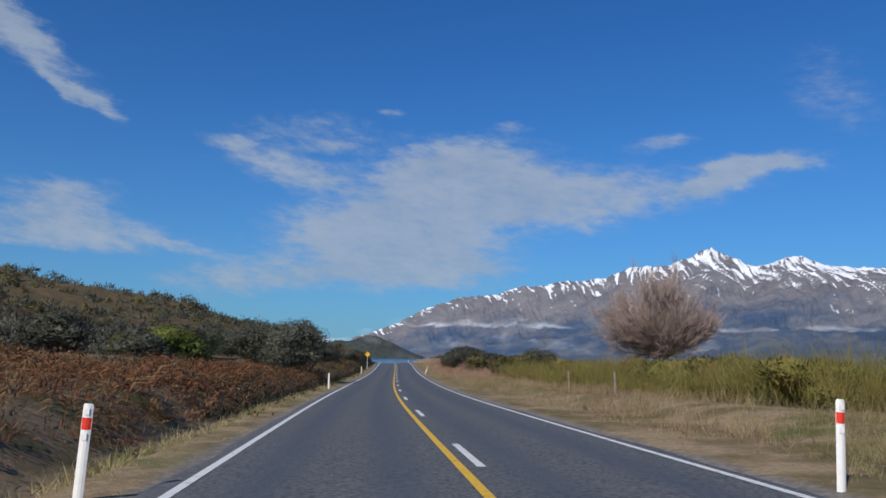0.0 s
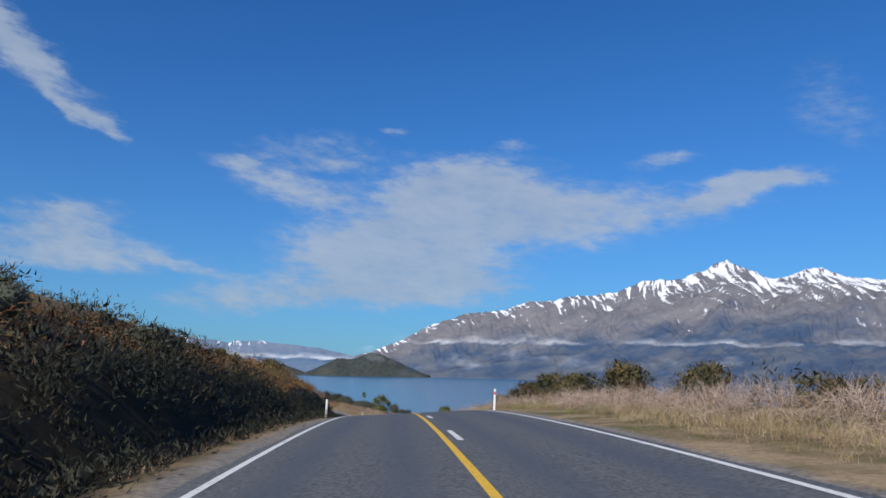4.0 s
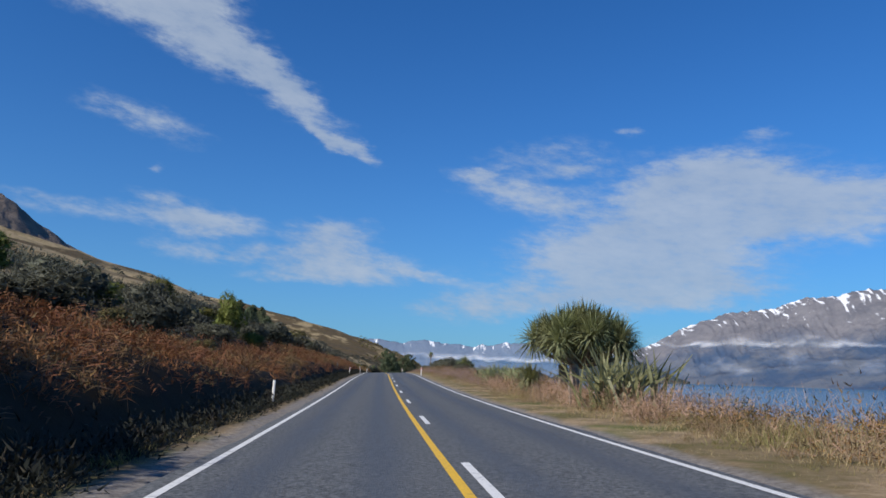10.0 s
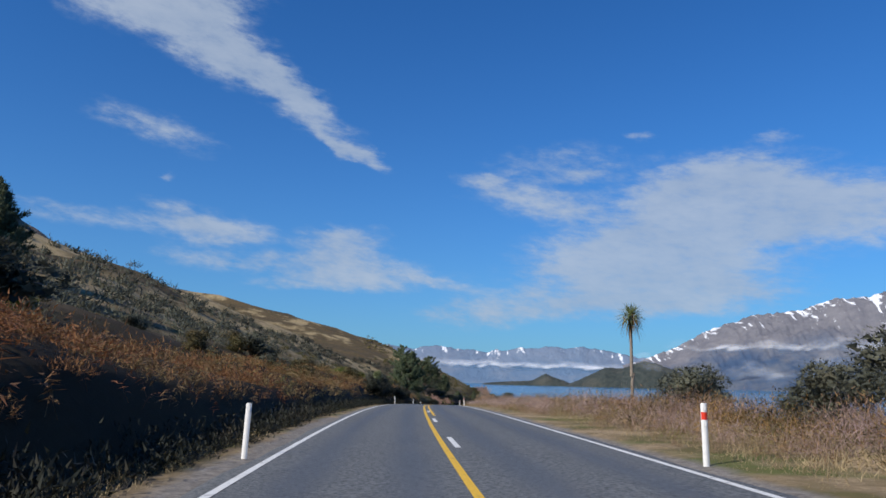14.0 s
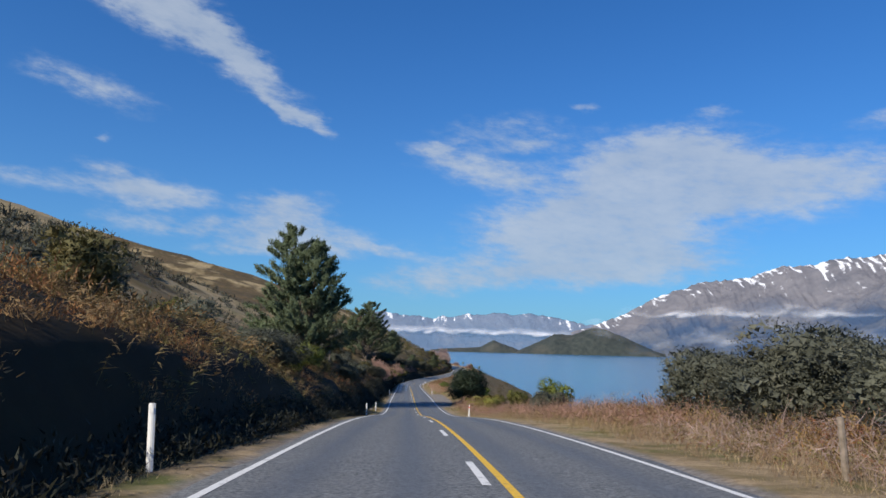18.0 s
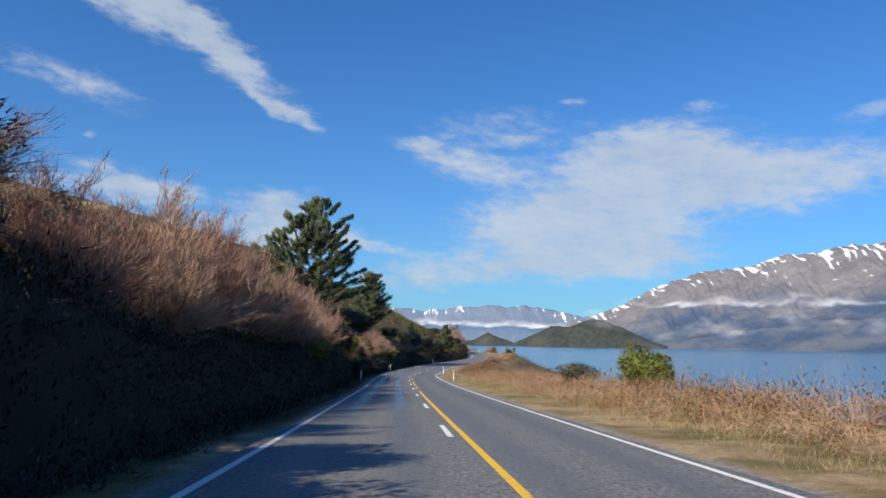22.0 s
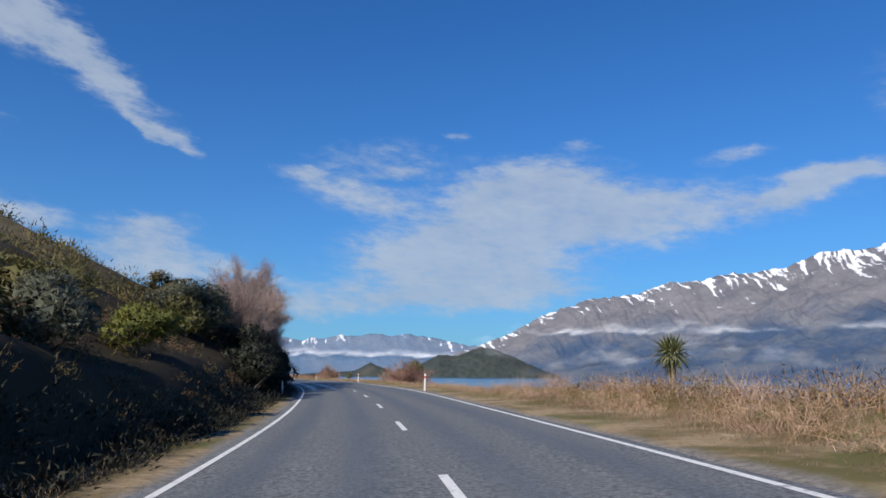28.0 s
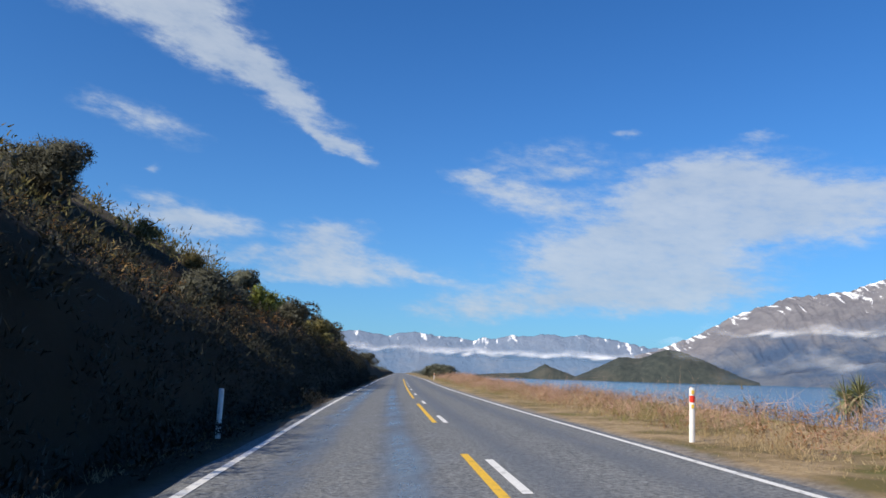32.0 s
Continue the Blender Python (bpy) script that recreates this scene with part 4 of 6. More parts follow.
def pine(name, seed, high, wide, label, leaders=1, open_=0.0):
    """A spreading pine: trunk, whorls of upswept limbs, and tufts of needles along them."""
    rng = np.random.RandomState(seed)
    root = new(name)
    limbs, tufts, ways, outs = [], [], [], []
    for b in range(leaders):
        lean = np.array([(b - (leaders - 1) / 2) * wide * 0.24, rng.uniform(-0.1, 0.1) * wide, 0.0])
        tall = high * (1 - 0.13 * b)
        u = np.linspace(0, 1, 9)[:, None]
        trunk = np.concatenate([lean * np.sqrt(u) + rng.normal(size=(9, 3)) * 0.02 * wide * u, ], 0)
        trunk[:, 2] = (u[:, 0] * 1.02 - 0.03) * tall
        part("trunk", tubes_mesh("trunk", [(trunk, 0.022 * high, 0.004 * high)], BARK), root)
        for z in np.arange(0.08, 0.985, 0.034 + 0.05 * open_):
            at = np.array([np.interp(z, u[:, 0], trunk[:, i]) for i in range(3)])
            at[2] = z * tall
            reach = wide * 0.5 * 1.2 * max(0.03, 1.02 - z) ** 0.72 * min(1.0, 0.62 + 2.2 * z)
            for _ in range(6 if z < 0.8 else 5):
                a = rng.uniform(0, 2 * math.pi)
                ln = reach * rng.uniform(0.5, 1.12)
                w = unit(np.array([math.cos(a), math.sin(a), rng.uniform(0.0, 0.35) + 0.40 * z]))
                p = bend(at, w, ln, 0.22, rng, 6, 0.035)
                limbs.append((p, 0.005 * high * (1.1 - z), 0.02))
                m = int((64 if high > 18 else 42 if high > 9 else 24) * (0.5 + ln / (wide * 0.5)))
                v = rng.uniform(0.18 + open_, 1.03, m) ** 0.8
                c = np.stack([np.interp(v, np.linspace(0, 1, 6), p[:, i]) for i in range(3)], -1)
                c = c + rng.normal(size=c.shape) * np.array([0.045, 0.045, 0.022]) * (0.35 + wide * 0.26) * (1.25 - v[:, None])
                tufts.append(c)
                ways.append(unit(w + rng.normal(size=c.shape) * 0.40 + np.array([0, 0, 0.65])))
                outs.append(unit(w * [1, 1, 0.4] + np.array([0, 0, 0.75]) + (c - np.array([np.interp(v, np.linspace(0, 1, 6), p[:, i]) for i in range(3)]).T) * 1.2))
    part("limb", tubes_mesh("limb", limbs, BARK, 4), root)
    c, w, o = np.concatenate(tufts), np.concatenate(ways), np.concatenate(outs)
    size = 0.013 * wide + 0.30
    quads = [leaf_tris(c + rng.normal(size=c.shape) * size * 0.3, unit(w + rng.normal(size=w.shape) * 0.5), size, rng, 0.20) for _ in range(5)]
    part("crown", quads_mesh("crown", np.concatenate(quads), PINE_LEAF, 3, out=np.concatenate([o] * 5)), root)
    return tagged(root, label, "tree")


def blades(rng, n, centre, ln, wide, spread=1.0, droop=0.5, low=-0.35):
    """Sword leaves that burst from a centre: two bent pieces each, as quads."""
    w = unit(rng.normal(size=(n, 3)) * np.array([spread, spread, 0.8]) + np.array([0, 0, 0.25]))
    w[:, 2] = np.maximum(w[:, 2], low)
    w = unit(w)
    ln = ln * rng.uniform(0.75, 1.15, (n, 1))
    side = unit(np.cross(w, np.array([0, 0, 1.0]) + rng.normal(size=(n, 3)) * 0.15)) * wide
    a = centre + w * ln * 0.08
    m = centre + w * ln * 0.6
    t = centre + w * ln
    t = t - np.array([0, 0, 1.0]) * ln * droop * np.abs(np.linalg.norm(w[:, :2], axis=1, keepdims=True)) * 0.8
    return np.concatenate([np.stack([a - side * 0.6, a + side * 0.6, m + side, m - side], 1), np.stack([m - side, m + side, t + side * 0.08, t - side * 0.08], 1)])


def cabbage_tree(name, seed, heads, high, wide, label, skirt=False):
    """A cabbage tree: forked corky trunk, and a ball of sword leaves at each end."""
    rng = np.random.RandomState(seed)
    root = new(name)
    ball = min(1.0, wide * (0.5 if heads < 3 else 0.30 if heads < 9 else 0.21))
    tops = []
    for i in range(heads):
        a = i * 2.4 + rng.uniform(-0.3, 0.3)
        q = (i + 0.4) / heads
        r = max(0.0, (wide * 0.5 - ball * 0.75) * (math.sqrt(q) if heads > 1 else 0.05))
        if heads < 9:
            z = high - ball * 0.85 - high * (0.28 if skirt else 0.42) * (r / (wide * 0.5 + 1e-6)) ** 1.6 * rng.uniform(0.6, 1.1)
        else:
            low = high * 0.40
            z = low + (high - ball * 0.85 - low) * math.sqrt(1 - 0.92 * q) * rng.uniform(0.9, 1.05)
        tops.append(np.array([r * math.cos(a), r * math.sin(a), z]))
    fork = np.array([0, 0, high * 0.32])
    stems = 3 if heads > 20 else 1
    for k in range(stems):
        off = np.array([math.cos(k * 2.1 + 0.4), math.sin(k * 2.1 + 0.4), 0.0]) * (0.20 * wide if stems > 1 else 0.0)
        part("trunk", tubes_mesh("trunk", [(bend(off + [0, 0, -0.15], (0.02, 0.02, 1.0), high * 0.34 + 0.15, 0, rng, 5, 0.02), 0.04 * wide + 0.05, 0.03 * wide + 0.04)], PALE_BARK), root)
    for t in tops:
        mid = (fork + t) / 2 + np.array([(t[0]) * 0.2, t[1] * 0.2, -0.1])
        part("branch", tubes_mesh("branch", [(np.stack([fork * [1, 1, 0.95], mid, t]), 0.10, 0.07)], PALE_BARK), root)
        q = blades(rng, 240, t, ball * 1.15, 0.024, 1.0, 0.22, -0.9)
        part("leaf_head", quads_mesh("leaf_head", q, SWORD_LEAF, out=unit(q.mean(1) - t + np.array([0, 0, 0.15]))), root)
        if skirt:
            d = blades(rng, 60, t - np.array([0, 0, ball * 0.25]), ball * 0.95, 0.024, 0.8, 1.5, -0.9)
            part("dead_skirt", quads_mesh("dead_skirt", d, DEAD_LEAF), root, "dry brown hanging leaves")
    if skirt and heads > 3:
        n = 700
        a, r = rng.uniform(0, 2 * math.pi, n), wide * rng.uniform(0.18, 0.40, n)
        top = np.stack([r * np.cos(a), r * np.sin(a), high * rng.uniform(0.42, 0.64, n)], -1)
        foot = top * [1.2, 1.2, 0] + np.stack([0 * a, 0 * a, np.maximum(0.02, top[:, 2] - rng.uniform(0.7, 1.3, n))], -1)
        side = np.stack([-np.sin(a), np.cos(a), 0 * a], -1) * 0.03
        d = np.stack([top - side, top + side, foot + side * 0.3, foot - side * 0.3], 1)
        part("dead_skirt", quads_mesh("dead_skirt", d, DEAD_LEAF, out=np.stack([np.cos(a), np.sin(a), 0 * a], -1)), root, "thick skirt of dry brown leaves down to the ground")
    return tagged(root, label, "cabbage tree")


def flax(name, seed, high, wide, label):
    rng = np.random.RandomState(seed)
    root = new(name)
    n = 130
    w = unit(np.stack([rng.normal(size=n) * 0.42, rng.normal(size=n) * 0.42, np.ones(n)], -1))
    base = np.stack([rng.normal(size=n) * wide * 0.16, rng.normal(size=n) * wide * 0.16, np.full(n, -0.05)], -1)
    ln = high * rng.uniform(0.65, 1.1, (n, 1))
    side = unit(np.cross(w, rng.normal(size=(n, 3)))) * 0.023 * high
    m, t = base + w * ln * 0.6, base + w * ln + np.stack([w[:, 0], w[:, 1], -0.3 * np.ones(n)], -1) * ln * 0.25
    q = np.concatenate([np.stack([base - side, base + side, m + side, m - side], 1), np.stack([m - side, m + side, t + side * 0.1, t - side * 0.1], 1)])
    part("leaves", quads_mesh("leaves", q, SWORD_LEAF), root)
    d = blades(rng, 30, np.array([0, 0, 0.1]), high * 0.6, 0.03, 1.0, 0.9)
    part("dead_leaves", quads_mesh("dead_leaves", d, DEAD_LEAF), root, "dry brown fallen leaves")
    return tagged(root, label, "flax")


def stand(ob, s, lat, high=1.0, wide=None, turn=0.0, sink=0.0, copied=True, group=""):
    """Stands a plant on the land at a place along the road; scaled when it was built one metre high."""
    x, y, z = (float(v) for v in spot(s, lat))
    w = wide or high
    m = pose(x, y, z - sink, 0, 0, turn) @ Matrix.Diagonal((w, w, high, 1))
    if copied:
        ob = copy_thing(ob, m @ Matrix.Diagonal((1 / ob.scale[0], 1 / ob.scale[1], 1 / ob.scale[2], 1)))
    else:
        ob.matrix_basis = m
    if group:
        tagged(ob, group=group)
    return ob


# ---- patterns that are copied, then moved out of the way by being placed themselves ----
class Kind:
    """Several builds of one plant; the first use of each build places it, later ones copy it."""

    def __init__(self, build, n):
        self.build, self.n, self.made, self.used = build, n, [], 0

    def put(self, s, lat, high, wide, turn=0.0, sink=0.06, group=""):
        k = self.used % self.n
        self.used += 1
        if k >= len(self.made):
            self.made.append(self.build(k))
            return stand(self.made[k], s, lat, high, wide, turn, sink, False, group)
        return stand(self.made[k], s, lat, high, wide, turn, sink, True, group)


dark = Kind(lambda k: shrub("dark_shrub", 100 + k, DARK_LEAF, 9000, 0.027, 18, label="dense dark grey-green native shrub beside the road"), 4)
dark_big = Kind(lambda k: shrub("dark_tree", 140 + k, DARK_LEAF, 20000, 0.023, 40, label="big dark bushy tree with a dense ragged crown", category="tree"), 2)
green = Kind(lambda k: shrub("green_shrub", 110 + k, GREEN_LEAF, 5200, 0.036, 14, label="leafy green shrub catching the sun"), 3)
olive = Kind(lambda k: shrub("olive_shrub", 120 + k, OLIVE_LEAF, 4600, 0.037, 14, label="brownish olive scrub bush on the bank"), 3)
broom = Kind(lambda k: shrub("broom_shrub", 130 + k, BROOM_LEAF, 5200, 0.040, 12, label="tall wispy green broom in the dry grass", spiky=1.3), 2)
pink = Kind(lambda k: twiggy("bare_briar", 200 + k, TWIG, 12000, "leafless pinkish-brown briar of fine twigs", limbs=24, upright=0.6, fine=0.0018), 3)
grey = Kind(lambda k: twiggy("bare_tree", 210 + k, GREY_TWIG, 26000, "leafless grey-brown tree with a haze of twigs", "tree", True, 0.45, 34, 0.0012, 0.62), 3)

# shade of the bank's foot is put into these leaves
bank_low = Kind(lambda k: shrub("dark_shrub", 170 + k, SHADE_LEAF, 5200, 0.036, 14, label="fern and scrub at the foot of the bank, leaves darkened for shade"), 3)
fine_briar = Kind(lambda k: twiggy("bare_briar", 240 + k, TWIG, 17000, "rounded leafless briar with a pinkish haze of twigs", limbs=44, upright=0.9, fine=0.0016), 2)

# the first straight
dark_big.put(58, -7.6, 4.9, 5.0, 20)
dark.put(62, -11.5, 3.6, 4.5, 90)
dark.put(49, -13, 3.0, 4.0, 10)
dark_big.put(89, -12, 2.4, 4.0, 70)
dark.put(97, -10.5, 2.3, 3.6, 170)
dark.put(118, -11, 3.2, 4.6, 40)
dark.put(128, -8, 2.2, 3.4, 140)
for s, lat, h, w in ((94, -9.7, 2.1, 4.0), (101, -11.2, 3.0, 5.0), (109, -9.6, 2.5, 4.2), (88, -15, 2.6, 4.6), (96, -16, 2.8, 5.0), (114, -12.6, 3.0, 5.0), (82, -18, 3.0, 5.0)):
    dark_big.put(s, lat, h, w, s * 37)
for s, lat, h, w in ((86, 12.5, 2.4, 4.6), (95, 14, 2.6, 5.0), (88, 17, 2.8, 5.6), (101, 13, 2.8, 5.2), (98, 18, 3.0, 6.0), (112, 9.5, 2.0, 3.6), (119, 9.0, 1.6, 3.2), (126, 10, 1.8, 3.6)):
    olive.put(s, lat, h, w, s * 53, group="scrub in the paddock")
for s, lat, h, w in ((93, 9.0, 1.6, 3.0), (89, 10.2, 1.7, 3.2), (97, 10.6, 1.8, 3.4), (84, 11.5, 1.6, 3.2)):
    pink.put(s, lat, h, w, s * 19, group="briars in the paddock")
stand(twiggy("bare_tree", 230, GREY_TWIG, 30000, "leafless round-crowned tree with a dense haze of brown twigs", "tree", True, 0.30, 60, 0.0013), 55, 20, 8.8, 8.8, 30, 0.06, False)
dark_big.put(103, 9.0, 3.2, 5.4, 0)
dark.put(106, 10.6, 2.8, 4.2, 40)
dark_big.put(110, 11, 3.8, 6.0, 50)
dark.put(92, 12, 2.8, 4.2, 120)
olive.put(84, 9.5, 2.2, 4.0, 60)
olive.put(72, 11, 2.4, 4.4, 160)
dark.put(78, 15, 3.4, 5.0, 200)
for k in range(22):
    broom.put(15 + k * 2.1, 12.0 + 1.2 * math.sin(k * 2.3) + k * 0.05, 1.5 + 0.3 * math.sin(k * 1.7), 3.0, k * 77, group="broom along the paddock")
# over the crest and down to the lake view
for s, lat, h, w in ((208, 16, 5.4, 5.0), (216, 14.5, 4.6, 3.6), (199, 13, 3.8, 4.0), (222, 15, 4.8, 3.2), (214, 11.5, 3.9, 3.4), (205, 11, 3.0, 3.6), (192, 14, 3.6, 4.6), (182, 15, 3.2, 4.4), (171, 14, 2.9, 4.2)):
    (dark_big if h > 4.7 else olive).put(s, lat, h, w, s * 31, group="scrub above the lake")
green.put(242, 7.2, 1.9, 1.7, 0)
for s, lat, h, w in ((226, 12.5, 1.8, 3.2), (218, 11.6, 3.4, 4.4), (220, 9.6, 1.8, 3.2), (213, 9.2, 2.0, 3.4)):
    olive.put(s, lat, h, w, s * 43, group="scrub above the lake")
for s, lat, h, w in ((228, 9.0, 1.2, 2.6), (222, 12, 2.6, 3.6), (217, 8.6, 1.4, 2.8)):
    pink.put(s, lat, h, w, s * 59, group="briars above the lake")
# the last of these is added to throw shade on the lane
for s, lat, h, w in ((266, -13.5, 2.4, 3.4), (276, -14, 2.6, 3.6), (289, -10.4, 3.4, 4.2), (641, -8.4, 3.2, 4.2)):
    dark_big.put(s, lat, h, w, s * 67)
for s, lat, h, w in ((262, -7.5, 2.1, 3.0), (268.5, -7.3, 2.3, 3.2), (280, -8.0, 2.6, 3.2), (286, -7.6, 2.2, 2.6)):
    green.put(s, lat, h, w, s * 37, group="green bushes on the bank")
for s, lat, h, w in ((256, -8.4, 1.7, 2.8), (273, -8.6, 2.0, 3.0), (250, -9.2, 1.6, 2.8)):
    olive.put(s, lat, h, w, s * 41, group="olive bushes on the bank")
for s, lat, h, w in ((258, -12.5, 1.9, 2.4), (262.5, -13.2, 2.1, 2.4), (253, -12.5, 1.7, 2.6)):
    dark.put(s, lat, h, w, s * 43, group="dark bushes on the crest of the bank")
green.put(324, -14, 5.0, 4.2, 40)
dark_big.put(345, -15, 4.6, 7.2, 10)
dark_big.put(388, -14, 4.8, 8.0, 130)
for s, lat, h, w in ((299, 11, 3.1, 2.4), (295, 12, 2.4, 2.6), (356, 12, 3.5, 3.0), (344, 12, 2.9, 4.8), (365, 10, 2.2, 2.4), (382, 10, 1.9, 3.0), (369, 10.5, 2.6, 2.6), (359, 9, 1.6, 2.2), (374, 12, 2.3, 3.2), (350, 14, 2.6, 4.0)):
    dark.put(s, lat, h, w, s * 17, group="scrub on the lake side")
for s, lat, h, w in ((334, 17, 2.6, 5.0), (341, 16, 2.4, 4.6), (345, 14.6, 2.2, 4.2), (330, 14, 2.0, 4.4), (353, 12.6, 2.0, 3.6)):
    olive.put(s, lat, h, w, s * 23, group="scrub on the lake side")
grey.put(364, 9.6, 3.4, 3.0, 15)
for s, lat, h, w in ((326, 13, 2.3, 4.0), (331, 13.5, 2.8, 4.6), (336, 13.6, 2.9, 4.8), (322, 14, 2.6, 4.0), (366, 12, 4.2, 4.0), (357, 12.4, 3.7, 4.2), (353, 13.4, 3.4, 4.2)):
    dark_big.put(s, lat, h, w, s * 47)
green.put(318, 13, 2.6, 3.4, 30)
# the long straight
green.put(444, -13.5, 4.2, 3.0, 5)
broom.put(439, 10.0, 1.4, 2.6, 50)
dark.put(473, 9.2, 1.3, 2.6, 60)
dark_big.put(530, 13.2, 4.4, 4.0, 40)
dark_big.put(537, 12.4, 3.8, 5.0, 0)
dark.put(545, 11.5, 3.2, 4.4, 70)
dark.put(527, 11.0, 2.0, 3.0, 160)
green.put(500, 12, 2.2, 2.6, 20)
for s, lat, h, w in ((545, 9, 1.8, 2.6), (556, 10, 2.0, 3.0), (664, 9, 2.4, 3.8), (632, 10.5, 1.9, 2.4), (676, 9.5, 2.2, 2.6), (671, 10, 1.4, 2.0), (694, 9.5, 2.6, 3.6), (706, 12, 2.0, 3.2)):
    dark.put(s, lat, h, w, s * 13, group="scrub on the lake side")
for s, lat, h, w in ((701, 11, 3.2, 4.6), (698, 9.4, 3.2, 4.4), (704, 9.6, 2.8, 4.0)):
    dark_big.put(s, lat, h, w, s * 41)
fine_briar.put(654, 8.4, 2.5, 3.2, 10)
olive.put(658, 7.4, 1.2, 2.4, 40)
green.put(688, -13.4, 2.6, 4.6, 10)
# two trees added to throw shade across the left lane
for s, lat, h, w in ((721, -9.2, 2.4, 4.0), (727, -9.6, 2.8, 4.4)):
    dark_big.put(s, lat, h, w, s * 71)
green.put(733, -8.8, 2.9, 3.4, 40)
green.put(748, -10.5, 3.2, 3.8, 80)
dark.put(727, 8.2, 1.8, 2.6, 0)
green.put(754, 10, 2.9, 2.6, 100)
for s, lat, h, w in ((769, 7.8, 0.85, 2.0), (772, 8.9, 1.1, 2.4), (774.5, 7.5, 0.8, 1.7), (777, 8.6, 1.05, 2.3), (779, 9.8, 1.15, 2.6), (781, 7.8, 0.85, 1.9), (783.5, 9.0, 1.1, 2.2), (770.5, 10.2, 1.2, 2.6), (775.5, 10.4, 1.2, 2.6)):
    broom.put(s, lat, h, w, s * 37, group="yellow-green bushes on the lake side verge")
broom.put(763, 8.6, 1.6, 2.8, 15)
broom.put(766.5, 9.2, 1.7, 3.0, 75)
green.put(733.5, 10, 2.7, 2.8, 25)
dark.put(743, 10.5, 2.0, 2.4, 35)
dark.put(738.5, 11, 1.9, 1.8, 95)
# past the lay-by
stand(shrub("evergreen_tree", 171, SHADED_EVERGREEN, 26000, 0.024, 44, label="dense evergreen tree standing by the lay-by, leaves darkened for shade", category="tree"), 789, 8.2, 5.2, 6.0, 20, 0.3, False)
green.put(797, 11, 2.2, 3.0, 90)
green.put(862, 8.2, 2.0, 2.2, 70)
green.put(864, 9.0, 2.1, 2.0, 40)
dark.put(876, 9, 1.7, 2.8, 130)
for s, lat, h, w in ((866, -7.8, 4.0, 5.4), (876, -7.6, 4.0, 5.4), (884, -7.8, 4.4, 5.0), (892, -7.8, 4.4, 5.2), (901, -7.8, 4.2, 5.0), (910, -8.0, 3.0, 4.0), (862, -10, 4.4, 6.6), (872, -9, 4.4, 6.0), (880, -8.6, 4.4, 5.4), (888, -9.2, 4.2, 6.0), (897, -8.6, 4.0, 5.0), (924, -9, 2.4, 3.6), (932, -9.6, 2.0, 3.4), (986.5, -8.2, 3.0, 3.8), (986, -8.5, 2.2, 3.2)):
    pink.put(s, lat, h, w, s * 29, group="briars along the cutting")
for s, lat, h, w in ((868, -7.4, 3.0, 3.6), (884, -7.0, 2.6, 3.4), (902, -7.2, 2.8, 3.6), (920, -7.0, 2.4, 3.2), (931, -9.6, 3.2, 3.2), (941, -7.5, 2.6, 2.6), (944.5, -7.3, 2.1, 2.3), (936, -10, 2.4, 3.0)):
    green.put(s, lat, h, w, s * 7, group="green bushes in the cutting")
for s, lat, h, w in ((949, -7.2, 1.5, 2.8), (940, -7.0, 1.4, 2.6), (929.5, -7.0, 1.6, 2.8), (965, -6.8, 1.2, 2.8), (965, -10, 1.8, 3.4), (967, -7.2, 1.3, 2.6), (970, -9.2, 1.9, 3.4), (973, -7.8, 1.5, 2.8), (962, -6.7, 1.3, 2.4), (975.5, -9.6, 1.8, 3.2), (927, -8.4, 2.2, 3.4)):
    broom.put(s, lat, h, w, s * 47, group="sunlit bushes over the cutting")
for s, lat, h, w in ((984, -12, 2.6, 5.0), (994, -12.5, 3.7, 6.0), (1004, -11.5, 4.0, 6.0), (1014, -10.5, 4.2, 6.0), (1024, -10, 3.6, 5.6)):
    dark_big.put(s, lat, h, w, s * 61)
for s, lat, h, w in ((846, -8.8, 2.4, 4.4), (851, -8.4, 2.8, 4.6), (857, -8.8, 3.8, 5.2), (855, -7.6, 3.4, 4.8), (860.5, -8.2, 4.2, 5.4), (865, -8.4, 4.2, 5.2), (869, -8.0, 4.0, 5.0), (874, -8.2, 4.0, 5.0), (881, -8.0, 3.8, 4.8), (888, -8.0, 3.8, 4.8)):
    fine_briar.put(s, lat, h, w, s * 29, group="briars along the cutting")
pink.put(997, 8, 1.9, 3.6, 0)
pink.put(1003, 7.6, 1.7, 3.2, 60)
pink.put(960, 8.5, 1.6, 3.4, 100)
for s, lat, h, w in ((952.5, -8.5, 4.0, 5.0), (956.5, -8.2, 3.9, 5.0), (961, -8.2, 3.2, 4.6), (971.5, -8.0, 2.6, 4.2), (979, -7.6, 2.0, 2.8)):
    fine_briar.put(s, lat, h, w, s * 17, group="briars along the cutting")
# the last bends
green.put(1072, 8.2, 2.2, 2.4, 0)
fine_briar.put(1142, 8, 3.0, 5.0, 30)
fine_briar.put(1145, 7.4, 2.6, 4.4, 130)
green.put(1147, 9, 3.6, 3.2, 0)
for s, lat, h, w in ((1151, -8.8, 6.4, 4.8), (1113.5, -8.0, 4.6, 6.0), (1120, -7.6, 5.2, 6.4), (1124, -8.6, 5.6, 6.4), (1132, -8.0, 6.0, 6.4), (1141, -8.4, 6.6, 6.6), (1191, -10.5, 6.4, 6.4), (1195.5, -8.3, 5.8, 7.0), (1128, -8.4, 6.0, 6.5), (1137, -8.8, 7.4, 7.2), (1146, -9, 8.0, 7.2), (1156, -8.2, 5.8, 6.0), (1172, -8, 5.0, 6.0), (1180, -8.6, 5.4, 6.0), (1189, -8, 5.0, 5.0), (1194, -9, 6.0, 5.6)):
    grey.put(s, lat, h, w, s * 23, group="bare trees on the bank")
